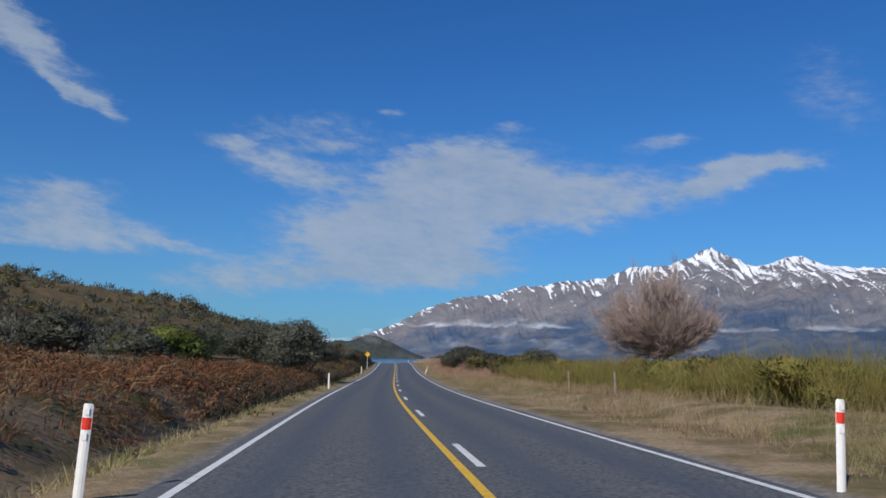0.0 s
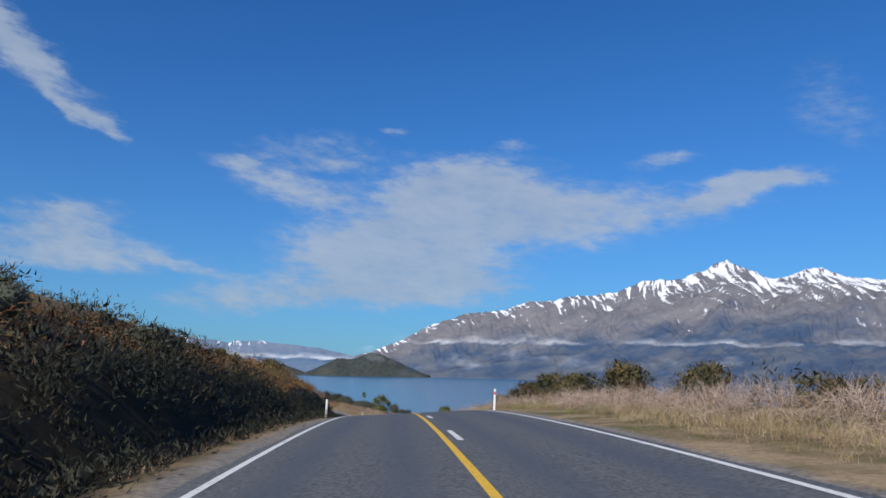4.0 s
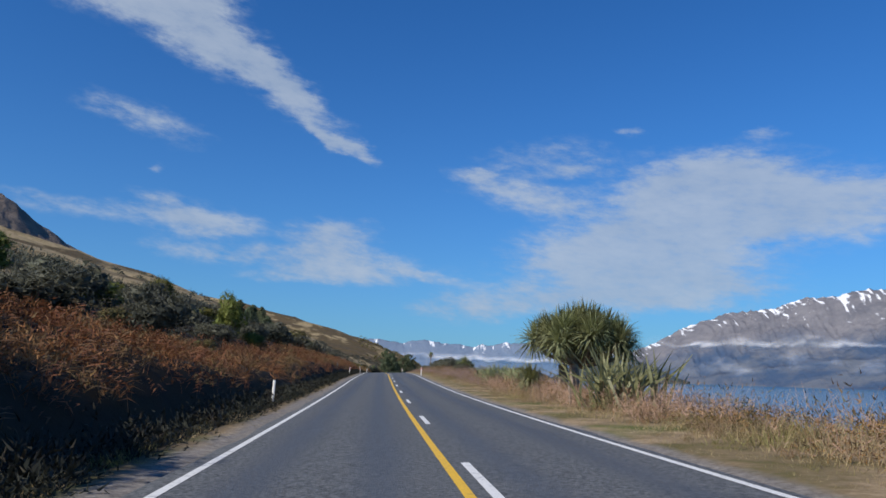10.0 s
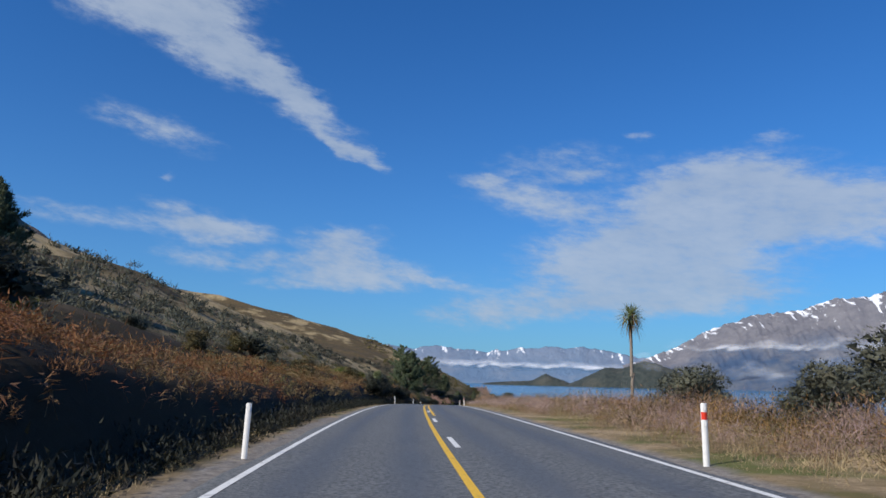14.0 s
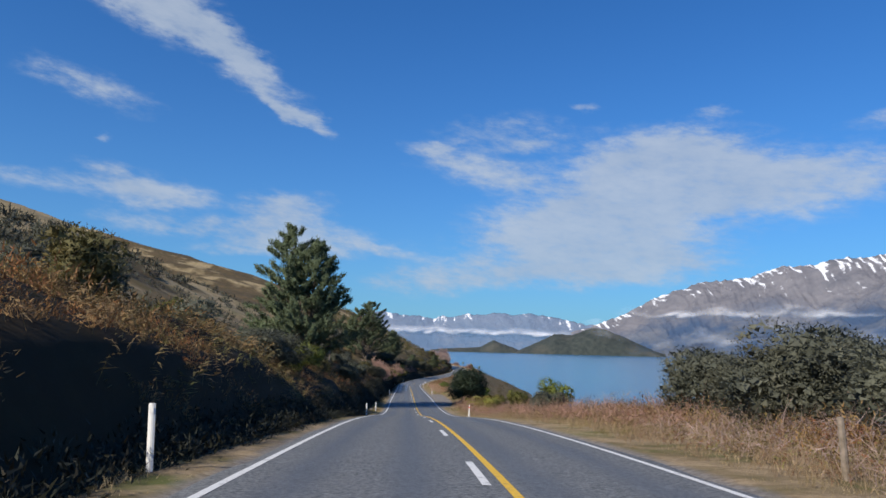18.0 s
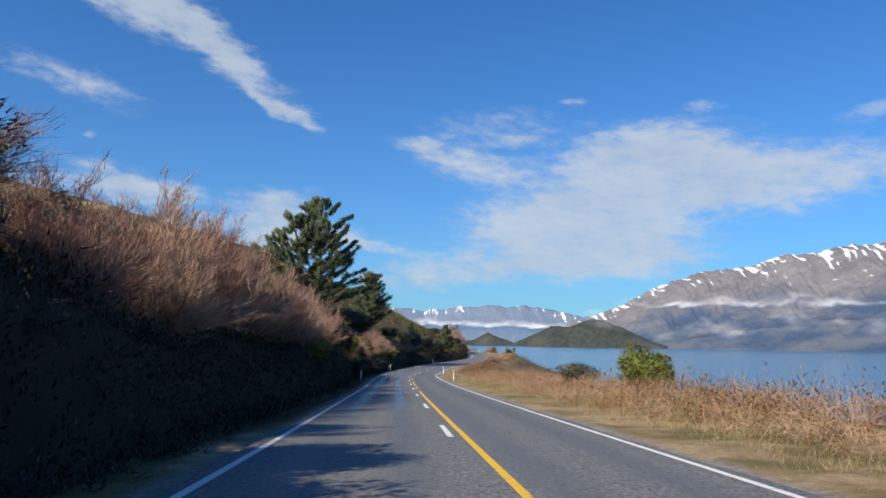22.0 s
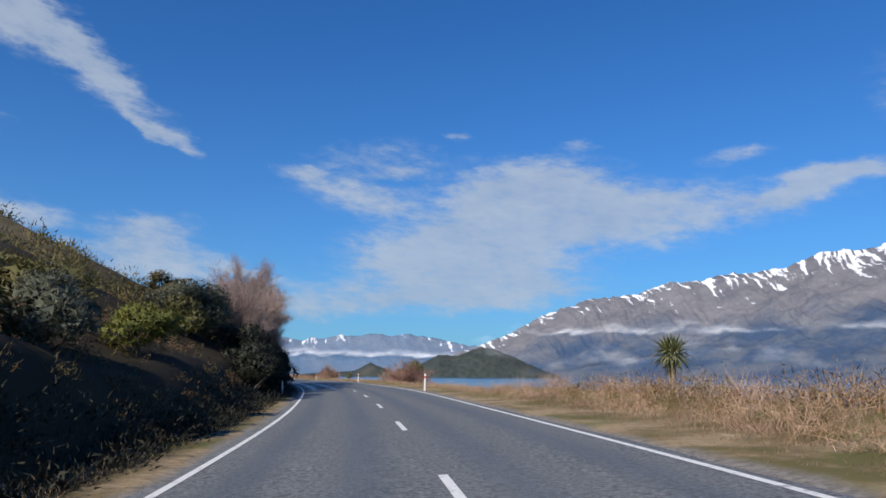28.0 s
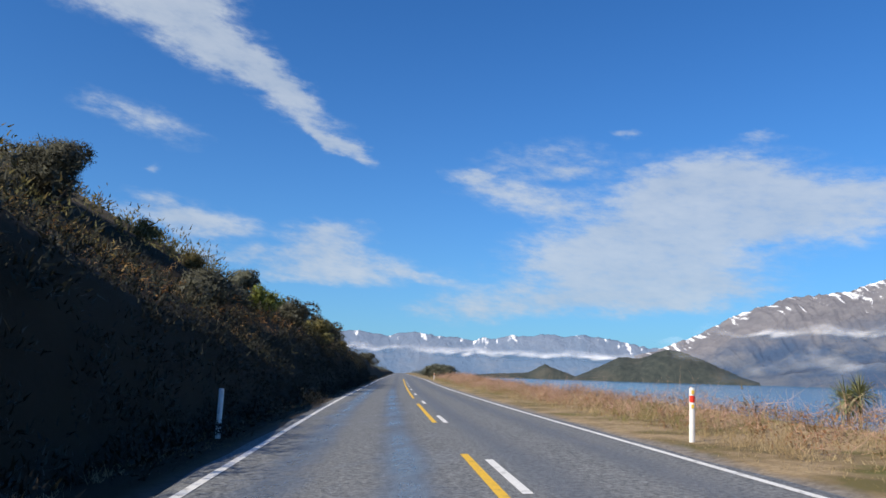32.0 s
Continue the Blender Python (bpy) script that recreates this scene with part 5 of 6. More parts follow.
for s, lat, h, w in ((1124, -6.8, 3.6, 5.0), (1133, -7.0, 3.8, 5.0), (1143, -7.2, 3.6, 5.0), (1177, -6.8, 2.8, 4.0)):
    pink.put(s, lat, h, w, s * 11, group="briars under the trees")
# understory added behind the bare trees to shade bank and verge
for s, lat, h, w in ((1105, -9.2, 3.0, 4.4), (1112, -9.6, 2.8, 5.0), (1118, -9.6, 2.8, 5.0), (1124, -9.8, 3.0, 5.4), (1131, -10, 3.2, 5.4), (1138, -10, 3.4, 5.4), (1146, -10, 3.6, 5.4), (1168, -9.6, 3.0, 5.0), (1176, -9.6, 3.0, 5.0), (1185, -9.6, 3.0, 5.0)):
    dark_big.put(s, lat, h, w, s * 53)
# understory added behind the briar hedge to shade its foot
for s, lat, h, w in ((846, -10.6, 2.6, 4.4), (853, -10.8, 3.0, 4.6), (861, -10.6, 3.2, 4.6), (869, -10.4, 3.2, 4.6), (877, -10.4, 3.0, 4.4), (885, -10.2, 2.8, 4.4), (893, -10.0, 2.6, 4.2)):
    dark_big.put(s, lat, h, w, s * 59)
for s, lat, h, w in ((969, -17, 3.4, 5.6), (975, -16.5, 3.2, 5.4), (981, -16.5, 2.8, 5.0)):
    dark_big.put(s, lat, h, w, s * 61)
# rows of shade-coloured shrubs, added to keep the bank's foot and verge dark
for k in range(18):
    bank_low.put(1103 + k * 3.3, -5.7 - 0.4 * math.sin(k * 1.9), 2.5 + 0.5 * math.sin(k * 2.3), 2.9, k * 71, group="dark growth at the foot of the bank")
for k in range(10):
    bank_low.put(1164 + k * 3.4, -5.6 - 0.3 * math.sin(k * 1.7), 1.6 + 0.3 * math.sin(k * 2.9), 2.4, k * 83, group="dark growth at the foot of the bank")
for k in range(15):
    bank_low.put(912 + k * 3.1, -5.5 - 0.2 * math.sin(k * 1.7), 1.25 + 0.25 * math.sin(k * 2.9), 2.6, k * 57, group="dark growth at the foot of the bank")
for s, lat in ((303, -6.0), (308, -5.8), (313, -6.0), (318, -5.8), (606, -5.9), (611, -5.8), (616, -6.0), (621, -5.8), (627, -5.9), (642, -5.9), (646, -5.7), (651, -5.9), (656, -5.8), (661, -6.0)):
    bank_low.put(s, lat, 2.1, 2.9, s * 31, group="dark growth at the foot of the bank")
for s, lat, h, w in ((834, -8.0, 2.4, 4.0), (838, -7.8, 2.7, 4.4), (842, -7.6, 2.7, 4.4)):
    dark_big.put(s, lat, h, w, s * 43)
dark_big.put(1158, -7.2, 5.0, 2.8, 0)
green.put(1159, -7.2, 5.6, 2.2, 30)
for s, lat, h, w in ((924, -7.4, 1.9, 3.4), (934, -7.0, 1.8, 3.2), (938, -8.2, 2.3, 3.4), (946, -8.4, 2.4, 3.6), (943, -7.0, 1.6, 2.8)):
    pink.put(s, lat, h, w, s * 13, group="briars along the cutting")
# filler shrubs added inside the hedge so that it shades verge and road
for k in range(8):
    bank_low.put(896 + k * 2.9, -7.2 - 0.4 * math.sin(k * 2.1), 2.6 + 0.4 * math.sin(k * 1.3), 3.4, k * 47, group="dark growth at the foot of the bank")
fine_briar.put(1199, 6.8, 2.7, 3.8, 80)
fine_briar.put(1203.5, 7.6, 2.6, 3.6, 150)
fine_briar.put(1208, 7.2, 2.0, 3.0, 30)
dark.put(1213, 8, 1.6, 2.0, 0)
dark.put(1214, 6.6, 1.1, 2.2, 90)
dark_big.put(1257, -18.7, 4.0, 4.6, 0)
dark.put(1366, 6.4, 3.0, 6.4, 0)
dark.put(1378, -7.4, 3.2, 5.0, 30)
dark.put(1352, 8.0, 2.4, 4.4, 70)

# cabbage trees and flax
stand(cabbage_tree("cabbage_tree", 301, 3, 4.6, 2.9, "bushy cabbage tree below the road by the lake"), 258, 21, copied=False)
stand(cabbage_tree("cabbage_tree", 302, 10, 5.8, 5.8, "broad many-headed cabbage tree above the lake"), 338, 19.0, copied=False)
stand(cabbage_tree("cabbage_tree", 303, 1, 5.8, 1.9, "slender single-headed cabbage tree above the lake"), 348, 17.4, copied=False)
stand(cabbage_tree("cabbage_tree", 304, 30, 4.2, 6.0, "big round cabbage tree with many heads beside the verge"), 414, 8.3, copied=False)
stand(cabbage_tree("cabbage_tree", 305, 1, 5.6, 1.6, "tall lone cabbage tree with one shaggy head", True), 568, 11, copied=False)
stand(cabbage_tree("cabbage_tree", 306, 9, 4.4, 4.6, "spreading cabbage tree behind the dry grass"), 521, 15, copied=False)
stand(cabbage_tree("cabbage_tree", 307, 3, 2.9, 2.6, "cabbage tree leaning over the dark bank"), 638, -8.2, copied=False)
stand(cabbage_tree("cabbage_tree", 308, 11, 3.7, 4.2, "squat cabbage tree with a brown skirt by the lay-by", True), 830, 11.3, copied=False)
stand(cabbage_tree("cabbage_tree", 312, 4, 4.4, 3.4, "cabbage tree high on the slope above the bend"), 292, -20.5, copied=False)
stand(cabbage_tree("cabbage_tree", 313, 2, 1.5, 1.7, "young cabbage tree with two low heads"), 415.5, 6.3, copied=False)
stand(cabbage_tree("cabbage_tree", 309, 2, 2.6, 1.5, "small cabbage tree among scrub above the lake"), 1092, 11, copied=False)
stand(cabbage_tree("cabbage_tree", 310, 2, 6.2, 2.4, "tall cabbage tree by the shore"), 1252, 20, copied=False)
stand(cabbage_tree("cabbage_tree", 311, 3, 3.4, 2.5, "cabbage tree on the crest of the bank"), 803, -13.8, copied=False)
for s, lat, h, w in ((771, -8.8, 2.2, 3.6), (775, -8.9, 2.3, 3.6), (779.5, -8.8, 2.1, 3.4), (784, -9.4, 2.2, 3.2)):
    dark_big.put(s, lat, h, w, s * 31)
dark.put(808, -10.6, 2.6, 3.0, 20)
green.put(824, -10.4, 2.2, 3.2, 60)
dark.put(801, -10.0, 2.0, 3.0, 80)
stand(flax("flax_bush", 320, 2.1, 3.6, "upright clump of green flax on the verge"), 404, 7.0, copied=False)
for k, (s, lat, h, w) in enumerate(((433, 7.4, 1.4, 2.4), (436, 8.2, 1.5, 2.6), (439.5, 7.6, 1.3, 2.2), (429.5, 8.4, 1.3, 2.2))):
    stand(flax("flax_bush", 330 + k, h, w, "pale green flax clump among dead bracken"), s, lat, copied=False)
stand(flax("flax_bush", 321, 0.9, 1.3, "low clump of flax with straw leaves"), 814, 9.4, copied=False)

# pines
stand(pine("pine_tree", 401, 17.2, 14.0, "large dark pine with two leaders above the bank", 2, 0.2), 769.5, -14.0, copied=False, turn=15)
stand(pine("pine_tree", 403, 21.6, 21.0, "huge spreading pine with upswept limbs", 2, 0.34), 961.5, -21.6, copied=False, turn=200)
stand(pine("pine_tree", 404, 12.4, 11.0, "rounded pine on the bank above the bend", 1, 0.0), 992, -18.4, copied=False)
stand(pine("pine_tree", 406, 6.8, 5.2, "young pine at the end of the cutting"), 1038, -9.0, copied=False)
stand(pine("pine_tree", 407, 4.8, 5.4, "young pine over the bank"), 1012, -14, copied=False)
for k, (s, lat, h) in enumerate(((588, -36, 7.5), (580, -33, 6.0), (594, -40, 8.0), (572, -36, 6.5), (562, -30, 5.0), (600, -46, 8.0), (556, -27, 4.2))):
    stand(pine("pine_tree", 420 + k, h, h * 0.78, "dark pine in a stand on the hillside"), s, lat, copied=False)


# ---- scrub, bracken and grass: what nobody could count ----
def scatter(rng, s0, s1, lat0, lat1, n):
    return rng.uniform(s0, s1, n), rng.uniform(lat0, lat1, n)


def clumps(name, seed, s, lat, high, wide, mat, per, leaf, label, category="scrub", slim=0.30):
    """Many leafy clumps joined into one sheet of scrub; the leaves are finer near the road."""
    rng = np.random.RandomState(seed)
    n = len(s)
    x, y, z = spot(s, lat)
    base = np.stack([x, y, z], -1)
    k = np.repeat(np.arange(n), per)
    way = unit(rng.normal(size=(n * per, 3)))
    way[:, 2] = np.abs(way[:, 2])
    r = rng.uniform(0.55, 1.05, (n * per, 1)) * (0.75 + 0.25 * np.sin(3 * np.arctan2(way[:, 1:2], way[:, 0:1]) + k[:, None]))
    p = base[k] + way * r * np.stack([wide[k] * 0.5, wide[k] * 0.5, high[k]], -1)
    d = unit(way + rng.normal(size=way.shape) * 0.6 + np.array([0, 0, 0.4]))
    return tagged(new(name, quads_mesh(name, leaf_tris(p, d, leaf * (0.5 + 0.5 * np.minimum(wide[k], 3.5)) * np.clip(np.abs(lat)[k] / 32, 0.6, 1.5), rng, slim), mat, 3, out=unit(way + np.array([0, 0, 0.35])))), label, category, kind="stuff")


def fronds(name, seed, s, lat, high, mat, label, category="bracken", lean=0.9, leafy=1.0):
    """Arching dead fronds, each a drooping stalk of paired leaflets."""
    rng = np.random.RandomState(seed)
    n = len(s)
    x, y, z = spot(s, lat)
    base = np.stack([x, y, z - 0.03], -1)
    a = rng.uniform(0, 2 * math.pi, n)
    out = np.stack([np.cos(a), np.sin(a), 0 * a], -1)
    h = (high * rng.uniform(0.55, 1.15, n))[:, None]
    reach = h * rng.uniform(0.3, 1.0, (n, 1)) * lean
    cross = np.stack([-np.sin(a), np.cos(a), 0 * a], -1)
    tris = []
    for u in (0.34, 0.50, 0.66, 0.81, 0.94):
        c = base + out * reach * u ** 1.5 + np.array([0, 0, 1.0]) * h * (u - 0.42 * u ** 3)
        w = h * 0.34 * (1.15 - u) * leafy
        for sgn in (-1, 1):
            tip = c + cross * sgn * w + out * w * 0.45 - np.array([0, 0, 1.0]) * w * rng.uniform(-0.15, 0.8, (n, 1))
            tris.append(np.stack([c - out * h * 0.034, c + out * h * 0.034 - np.array([0, 0, 1.0]) * h * 0.02, tip], 1))
    stalk = cross * 0.006
    top = base + out * reach * 0.55 + np.array([0, 0, 1.0]) * h * 0.62
    tris.append(np.stack([base - stalk, base + stalk, top], 1))
    return tagged(new(name, quads_mesh(name, np.concatenate(tris), mat, 3)), label, category, kind="stuff")


def tufts(name, seed, s, lat, high, mat, per, label, category="grass"):
    """Tufts of narrow dry blades."""
    rng = np.random.RandomState(seed)
    n = len(s)
    x, y, z = spot(s, lat)
    k = np.repeat(np.arange(n), per)
    base = np.stack([x, y, z - 0.02], -1)[k] + rng.normal(size=(n * per, 3)) * np.array([0.13, 0.13, 0]) * (0.5 + high[k][:, None])
    w = unit(np.concatenate([rng.normal(size=(n * per, 2)) * 0.62, np.ones((n * per, 1))], -1))
    ln = (high[k] * rng.uniform(0.5, 1.15, n * per))[:, None]
    side = unit(np.cross(w, rng.normal(size=(n * per, 3)))) * (0.005 + 0.011 * ln)
    return tagged(new(name, quads_mesh(name, np.stack([base - side, base + side, base + w * ln], 1), mat, 3)), label, category, kind="stuff")


veg = np.random.RandomState(77)
LEFT_FERN = ((-40, 60, 2.6), (60, 130, 1.0), (130, 330, 1.4), (330, 560, 1.9), (560, 720, 1.6), (720, 850, 0.6), (850, 1000, 0.5), (1000, 1110, 1.1), (1110, 1330, 0.6))
for i, (a, b, much) in enumerate(LEFT_FERN):
    n = int((b - a) * 24 * much)
    s, lat = scatter(veg, a, b, -13.0, -5.3 if a < 120 else -5.8 if 330 <= a < 720 else -6.9, n)
    patch = hash_wave(s * 2.2, lat * 1.5, 1.0) + veg.normal(size=n) * 0.3
    keep = patch > -0.35
    fronds("bracken", 500 + i, s[keep], lat[keep], np.full(keep.sum(), 0.85) * (1 + 0.35 * patch[keep]), BRACKEN if i % 3 != 1 else PALE_BRACKEN, "dead rust-brown bracken covering the roadside bank")
RIGHT_FERN = ((60, 190, 1.2, 0.7, 5.6, 12), (190, 330, 1.6, 0.62, 5.0, 10), (330, 420, 1.9, 0.72, 5.0, 10), (420, 560, 1.4, 0.62, 5.2, 10), (560, 700, 1.9, 0.72, 5.0, 10), (700, 785, 2.0, 0.85, 5.2, 11), (835, 905, 1.8, 0.8, 5.3, 9.5), (905, 1000, 1.4, 0.55, 5.3, 9.5), (1000, 1095, 1.6, 0.65, 5.2, 10), (1095, 1190, 1.0, 0.36, 4.8, 7.2), (1190, 1345, 1.6, 0.7, 5.0, 10))
for i, (a, b, much, h, l0, l1) in enumerate(RIGHT_FERN):
    n = int((b - a) * 22 * much)
    s, lat = scatter(veg, a, b, l0, l1, n)
    patch = hash_wave(s * 2.0, lat * 1.7, 4.0) + veg.normal(size=n) * 0.3
    keep = patch > -0.45
    fronds("bracken", 540 + i, s[keep], lat[keep], h * (0.55 + 0.45 * smooth(lat[keep], l0, l0 + 1.6)) * (0.85 + 0.3 * patch[keep]), PALE_BRACKEN if i % 2 else BRACKEN, "faded brown bracken and briar along the lake side", lean=1.3, leafy=0.62)
def thicket(name, seed, s, lat, high, mat, per, label, category="scrub", splay=0.9, up=0.6):
    """Low tangles of thin bare stems, joined."""
    rng = np.random.RandomState(seed)
    n = len(s)
    x, y, z = spot(s, lat)
    k = np.repeat(np.arange(n), per)
    h = high[k][:, None]
    start = np.stack([x, y, z], -1)[k] + rng.normal(size=(n * per, 3)) * np.array([0.32, 0.32, 0.0]) * h + np.array([0, 0, 1.0]) * h * rng.uniform(0, 0.5, (n * per, 1))
    w = unit(rng.normal(size=(n * per, 3)) * splay + np.array([0, 0, up]))
    ln = h * rng.uniform(0.25, 0.75, (n * per, 1))
    side = unit(np.cross(w, rng.normal(size=(n * per, 3)))) * (0.0028 + 0.0016 * h)
    return tagged(new(name, quads_mesh(name, np.stack([start - side, start + side, start + w * ln], 1), mat, 3)), label, category, kind="stuff")


for i, (a, b, high) in enumerate(((-30, 120, 0.46), (120, 330, 0.32), (330, 560, 0.36), (560, 785, 0.34), (785, 834, 0.30), (834, 1000, 0.34), (1000, 1095, 0.32), (1095, 1190, 0.16), (1190, 1345, 0.32))):
    n = int((b - a) * (80 if a < 0 else 50))
    s, lat = scatter(veg, a, b, 6.5 if a == 785 else 4.0, 9.5 if a == 785 else 7.6 if a > 0 else 11.5, n)
    clump = hash_wave(s * 3.1, lat * 2.6, 2.0) + 0.5 * hash_wave(s * 7.3, lat * 5.0, 6.0)
    keep = (clump + 0.35 * veg.normal(size=n) > -0.2) | (lat < 5.4)
    tall = 0.07 + high * smooth(lat, 4.3, 5.8) * (0.45 + 0.9 * np.clip(clump, 0, 1)) * veg.uniform(0.6, 1.3, n)
    tufts("dry_grass", 560 + i, s[keep], lat[keep], tall[keep], STRAW, 6, "pale straw-coloured dry grass on the road verge")
for i, (a, b, l0, l1, high, mat) in enumerate(((60, 150, 5.9, 13, 0.95, TWIG), (150, 330, 5.4, 11, 0.85, GREY_TWIG), (330, 430, 5.5, 11, 0.85, TWIG), (430, 560, 5.7, 11, 0.8, GREY_TWIG), (560, 700, 5.3, 10.5, 0.85, GREY_TWIG), (700, 785, 5.5, 11, 1.0, TWIG), (836, 905, 5.8, 10, 0.95, TWIG), (905, 1000, 5.5, 10.5, 0.5, GREY_TWIG), (1000, 1100, 5.3, 10, 0.75, TWIG), (1100, 1190, 4.9, 8, 0.4, TWIG), (1190, 1345, 5.3, 10.5, 0.85, TWIG))):
    n = int((b - a) * 6.0)
    s, lat = scatter(veg, a, b, l0, l1, n)
    thicket("briar_thicket", 580 + i, s, lat, high * veg.uniform(0.6, 1.4, n), mat, 64, "tangle of bare brown stems among the grass")
s, lat = scatter(veg, 10, 64, 9.6, 13.4, 230)
thicket("broom_thicket", 590, s, lat, veg.uniform(0.8, 1.0, 230) * (1.75 + 0.75 * np.sin(s * 0.55) * np.sin(s * 0.21 + 1)), BROOM_LEAF, 210, "feathery green broom along the paddock", "broom", 0.40, 0.9)
for i, (a, b, l1, high) in enumerate(((-30, 130, 9.0, 0.62), (130, 330, 6.4, 0.42), (330, 560, 6.6, 0.46), (560, 785, 6.4, 0.46), (790, 836, 9.5, 0.5), (836, 905, 7.2, 0.5), (905, 1000, 6.2, 0.34), (1000, 1095, 7.2, 0.5), (1095, 1190, 6.0, 0.26), (1190, 1345, 7.2, 0.5))):
    n = int((b - a) * (7.0 if a < 0 else 6.0))
    s, lat = scatter(veg, a, b, 6.4 if a == 790 else 4.5, l1, n)
    keep = hash_wave(s * 3.4, lat * 2.2, 9.0) > -0.15
    thicket("tall_grass", 592 + i, s[keep], lat[keep], high * veg.uniform(0.55, 1.25, keep.sum()) * (0.5 + 0.5 * smooth(lat[keep], 4.5, 5.6)), STRAW, 42, "fluffy clumps of tall pale grass on the verge", "grass", 0.33, 0.9)
for i, (a, b) in enumerate(((-30, 130), (130, 330), (330, 720), (720, 1010), (1010, 1345))):
    n = int((b - a) * (22 if a < 0 else 12))
    s, lat = scatter(veg, a, b, -5.0, -3.9, n)
    keep = (hash_wave(s * 2.7, lat * 3, 8.0) + 0.4 * veg.normal(size=n) > (-0.6 if i == 0 else 0.0))
    tufts("dry_grass", 570 + i, s[keep], lat[keep], (0.05 + 0.22 * smooth(-lat, 4.1, 5.0) * veg.uniform(0.3, 1.6, n))[keep], STRAW, 11, "short dry grass at the foot of the bank")
s, lat = scatter(veg, 752, 806, -5.15, -3.85, 1700)
tufts("dry_grass", 577, s, lat, (0.07 + 0.24 * smooth(-lat, 4.0, 4.8)) * veg.uniform(0.5, 1.4, 1700), STRAW, 12, "dry straw grass between the road edge and the bank")

for i, (a, b, l0, l1, much, high, mat) in enumerate(((-30, 62, -12, -5.3, 6.5, 0.62, BRACKEN), (190, 300, -12, -6.6, 4.0, 0.85, BRACKEN), (330, 560, -12, -5.9, 4.2, 0.8, BRACKEN), (560, 700, -12, -6.1, 3.4, 0.8, BRACKEN), (62, 130, -11, -5.4, 1.6, 0.6, BRACKEN), (330, 560, -13, -7.0, 1.2, 0.7, BRACKEN), (560, 720, -12, -7.0, 1.2, 0.7, BRACKEN), (130, 330, -12, -7.2, 1.0, 0.7, PALE_BRACKEN), (786, 836, 7.2, 11, 2.2, 0.5, PALE_BRACKEN), (676, 745, -9.5, -5.3, 3.0, 0.55, PALE_BRACKEN), (905, 976, -13, -6.3, 6.0, 0.85, PALE_BRACKEN), (905, 976, -11, -6.4, 2.5, 0.8, BROOM_LEAF), (905, 945, -10, -6.2, 3.0, 0.8, BRACKEN), (84, 116, 5.6, 10, 4.0, 0.55, BRACKEN), (720, 860, -13, -8.2, 1.2, 0.8, OLIVE_LEAF), (560, 785, 6.0, 10, 1.2, 0.75, OLIVE_LEAF), (190, 560, 5.8, 10, 1.2, 0.75, OLIVE_LEAF), (700, 785, 5.8, 8, 1.2, 0.6, PALE_BRACKEN), (620, 745, -16, -7.6, 1.6, 0.8, BRACKEN), (560, 785, 5.4, 8, 0.5, 0.6, BROOM_LEAF), (60, 190, 6.2, 13, 1.6, 0.75, PALE_BRACKEN), (190, 330, 5.8, 11, 1.6, 0.6, OLIVE_LEAF), (190, 430, 6.0, 10.5, 3.6, 0.55, BRACKEN), (330, 560, 5.6, 10, 2.0, 0.75, PALE_BRACKEN), (430, 700, 6.0, 10.5, 3.4, 0.6, BRACKEN), (700, 785, 6.2, 11, 2.6, 0.7, BRACKEN), (836, 905, 6.2, 10.5, 3.0, 0.8, BRACKEN), (1000, 1095, 6.2, 10.5, 2.4, 0.6, BRACKEN), (560, 785, 5.8, 10, 1.5, 0.7, PALE_BRACKEN), (700, 785, 6.5, 11, 1.6, 0.8, BROOM_LEAF), (836, 905, 6.0, 10, 2.2, 0.8, PALE_BRACKEN), (905, 1095, 6.2, 10, 2.4, 0.7, PALE_BRACKEN), (905, 1000, 6.2, 10, 2.4, 0.85, BRACKEN), (905, 1000, 7, 11, 1.2, 0.6, BROOM_LEAF), (1000, 1095, 6.5, 11, 1.0, 0.6, OLIVE_LEAF), (1098, 1186, 5.4, 7.4, 1.4, 0.34, BRACKEN), (1190, 1345, 5.8, 10, 1.6, 0.6, PALE_BRACKEN))):
    n = int((b - a) * much)
    s, lat = scatter(veg, a, b, l0, l1, n)
    size = high * veg.uniform(0.55, 1.4, n) * (1.25 if l0 > 0 and a < 1090 else 1.0) * (0.6 + 0.4 * smooth(np.abs(lat), min(abs(l0), abs(l1)), min(abs(l0), abs(l1)) + 1.5))
    clumps("bracken_mound", 700 + i, s, lat, size, size * 2.2, mat, 150 if l0 > 0 else 105, 0.10 if l0 > 0 else 0.15, "rusty mound of dead bracken and low scrub beside the road", slim=0.24)

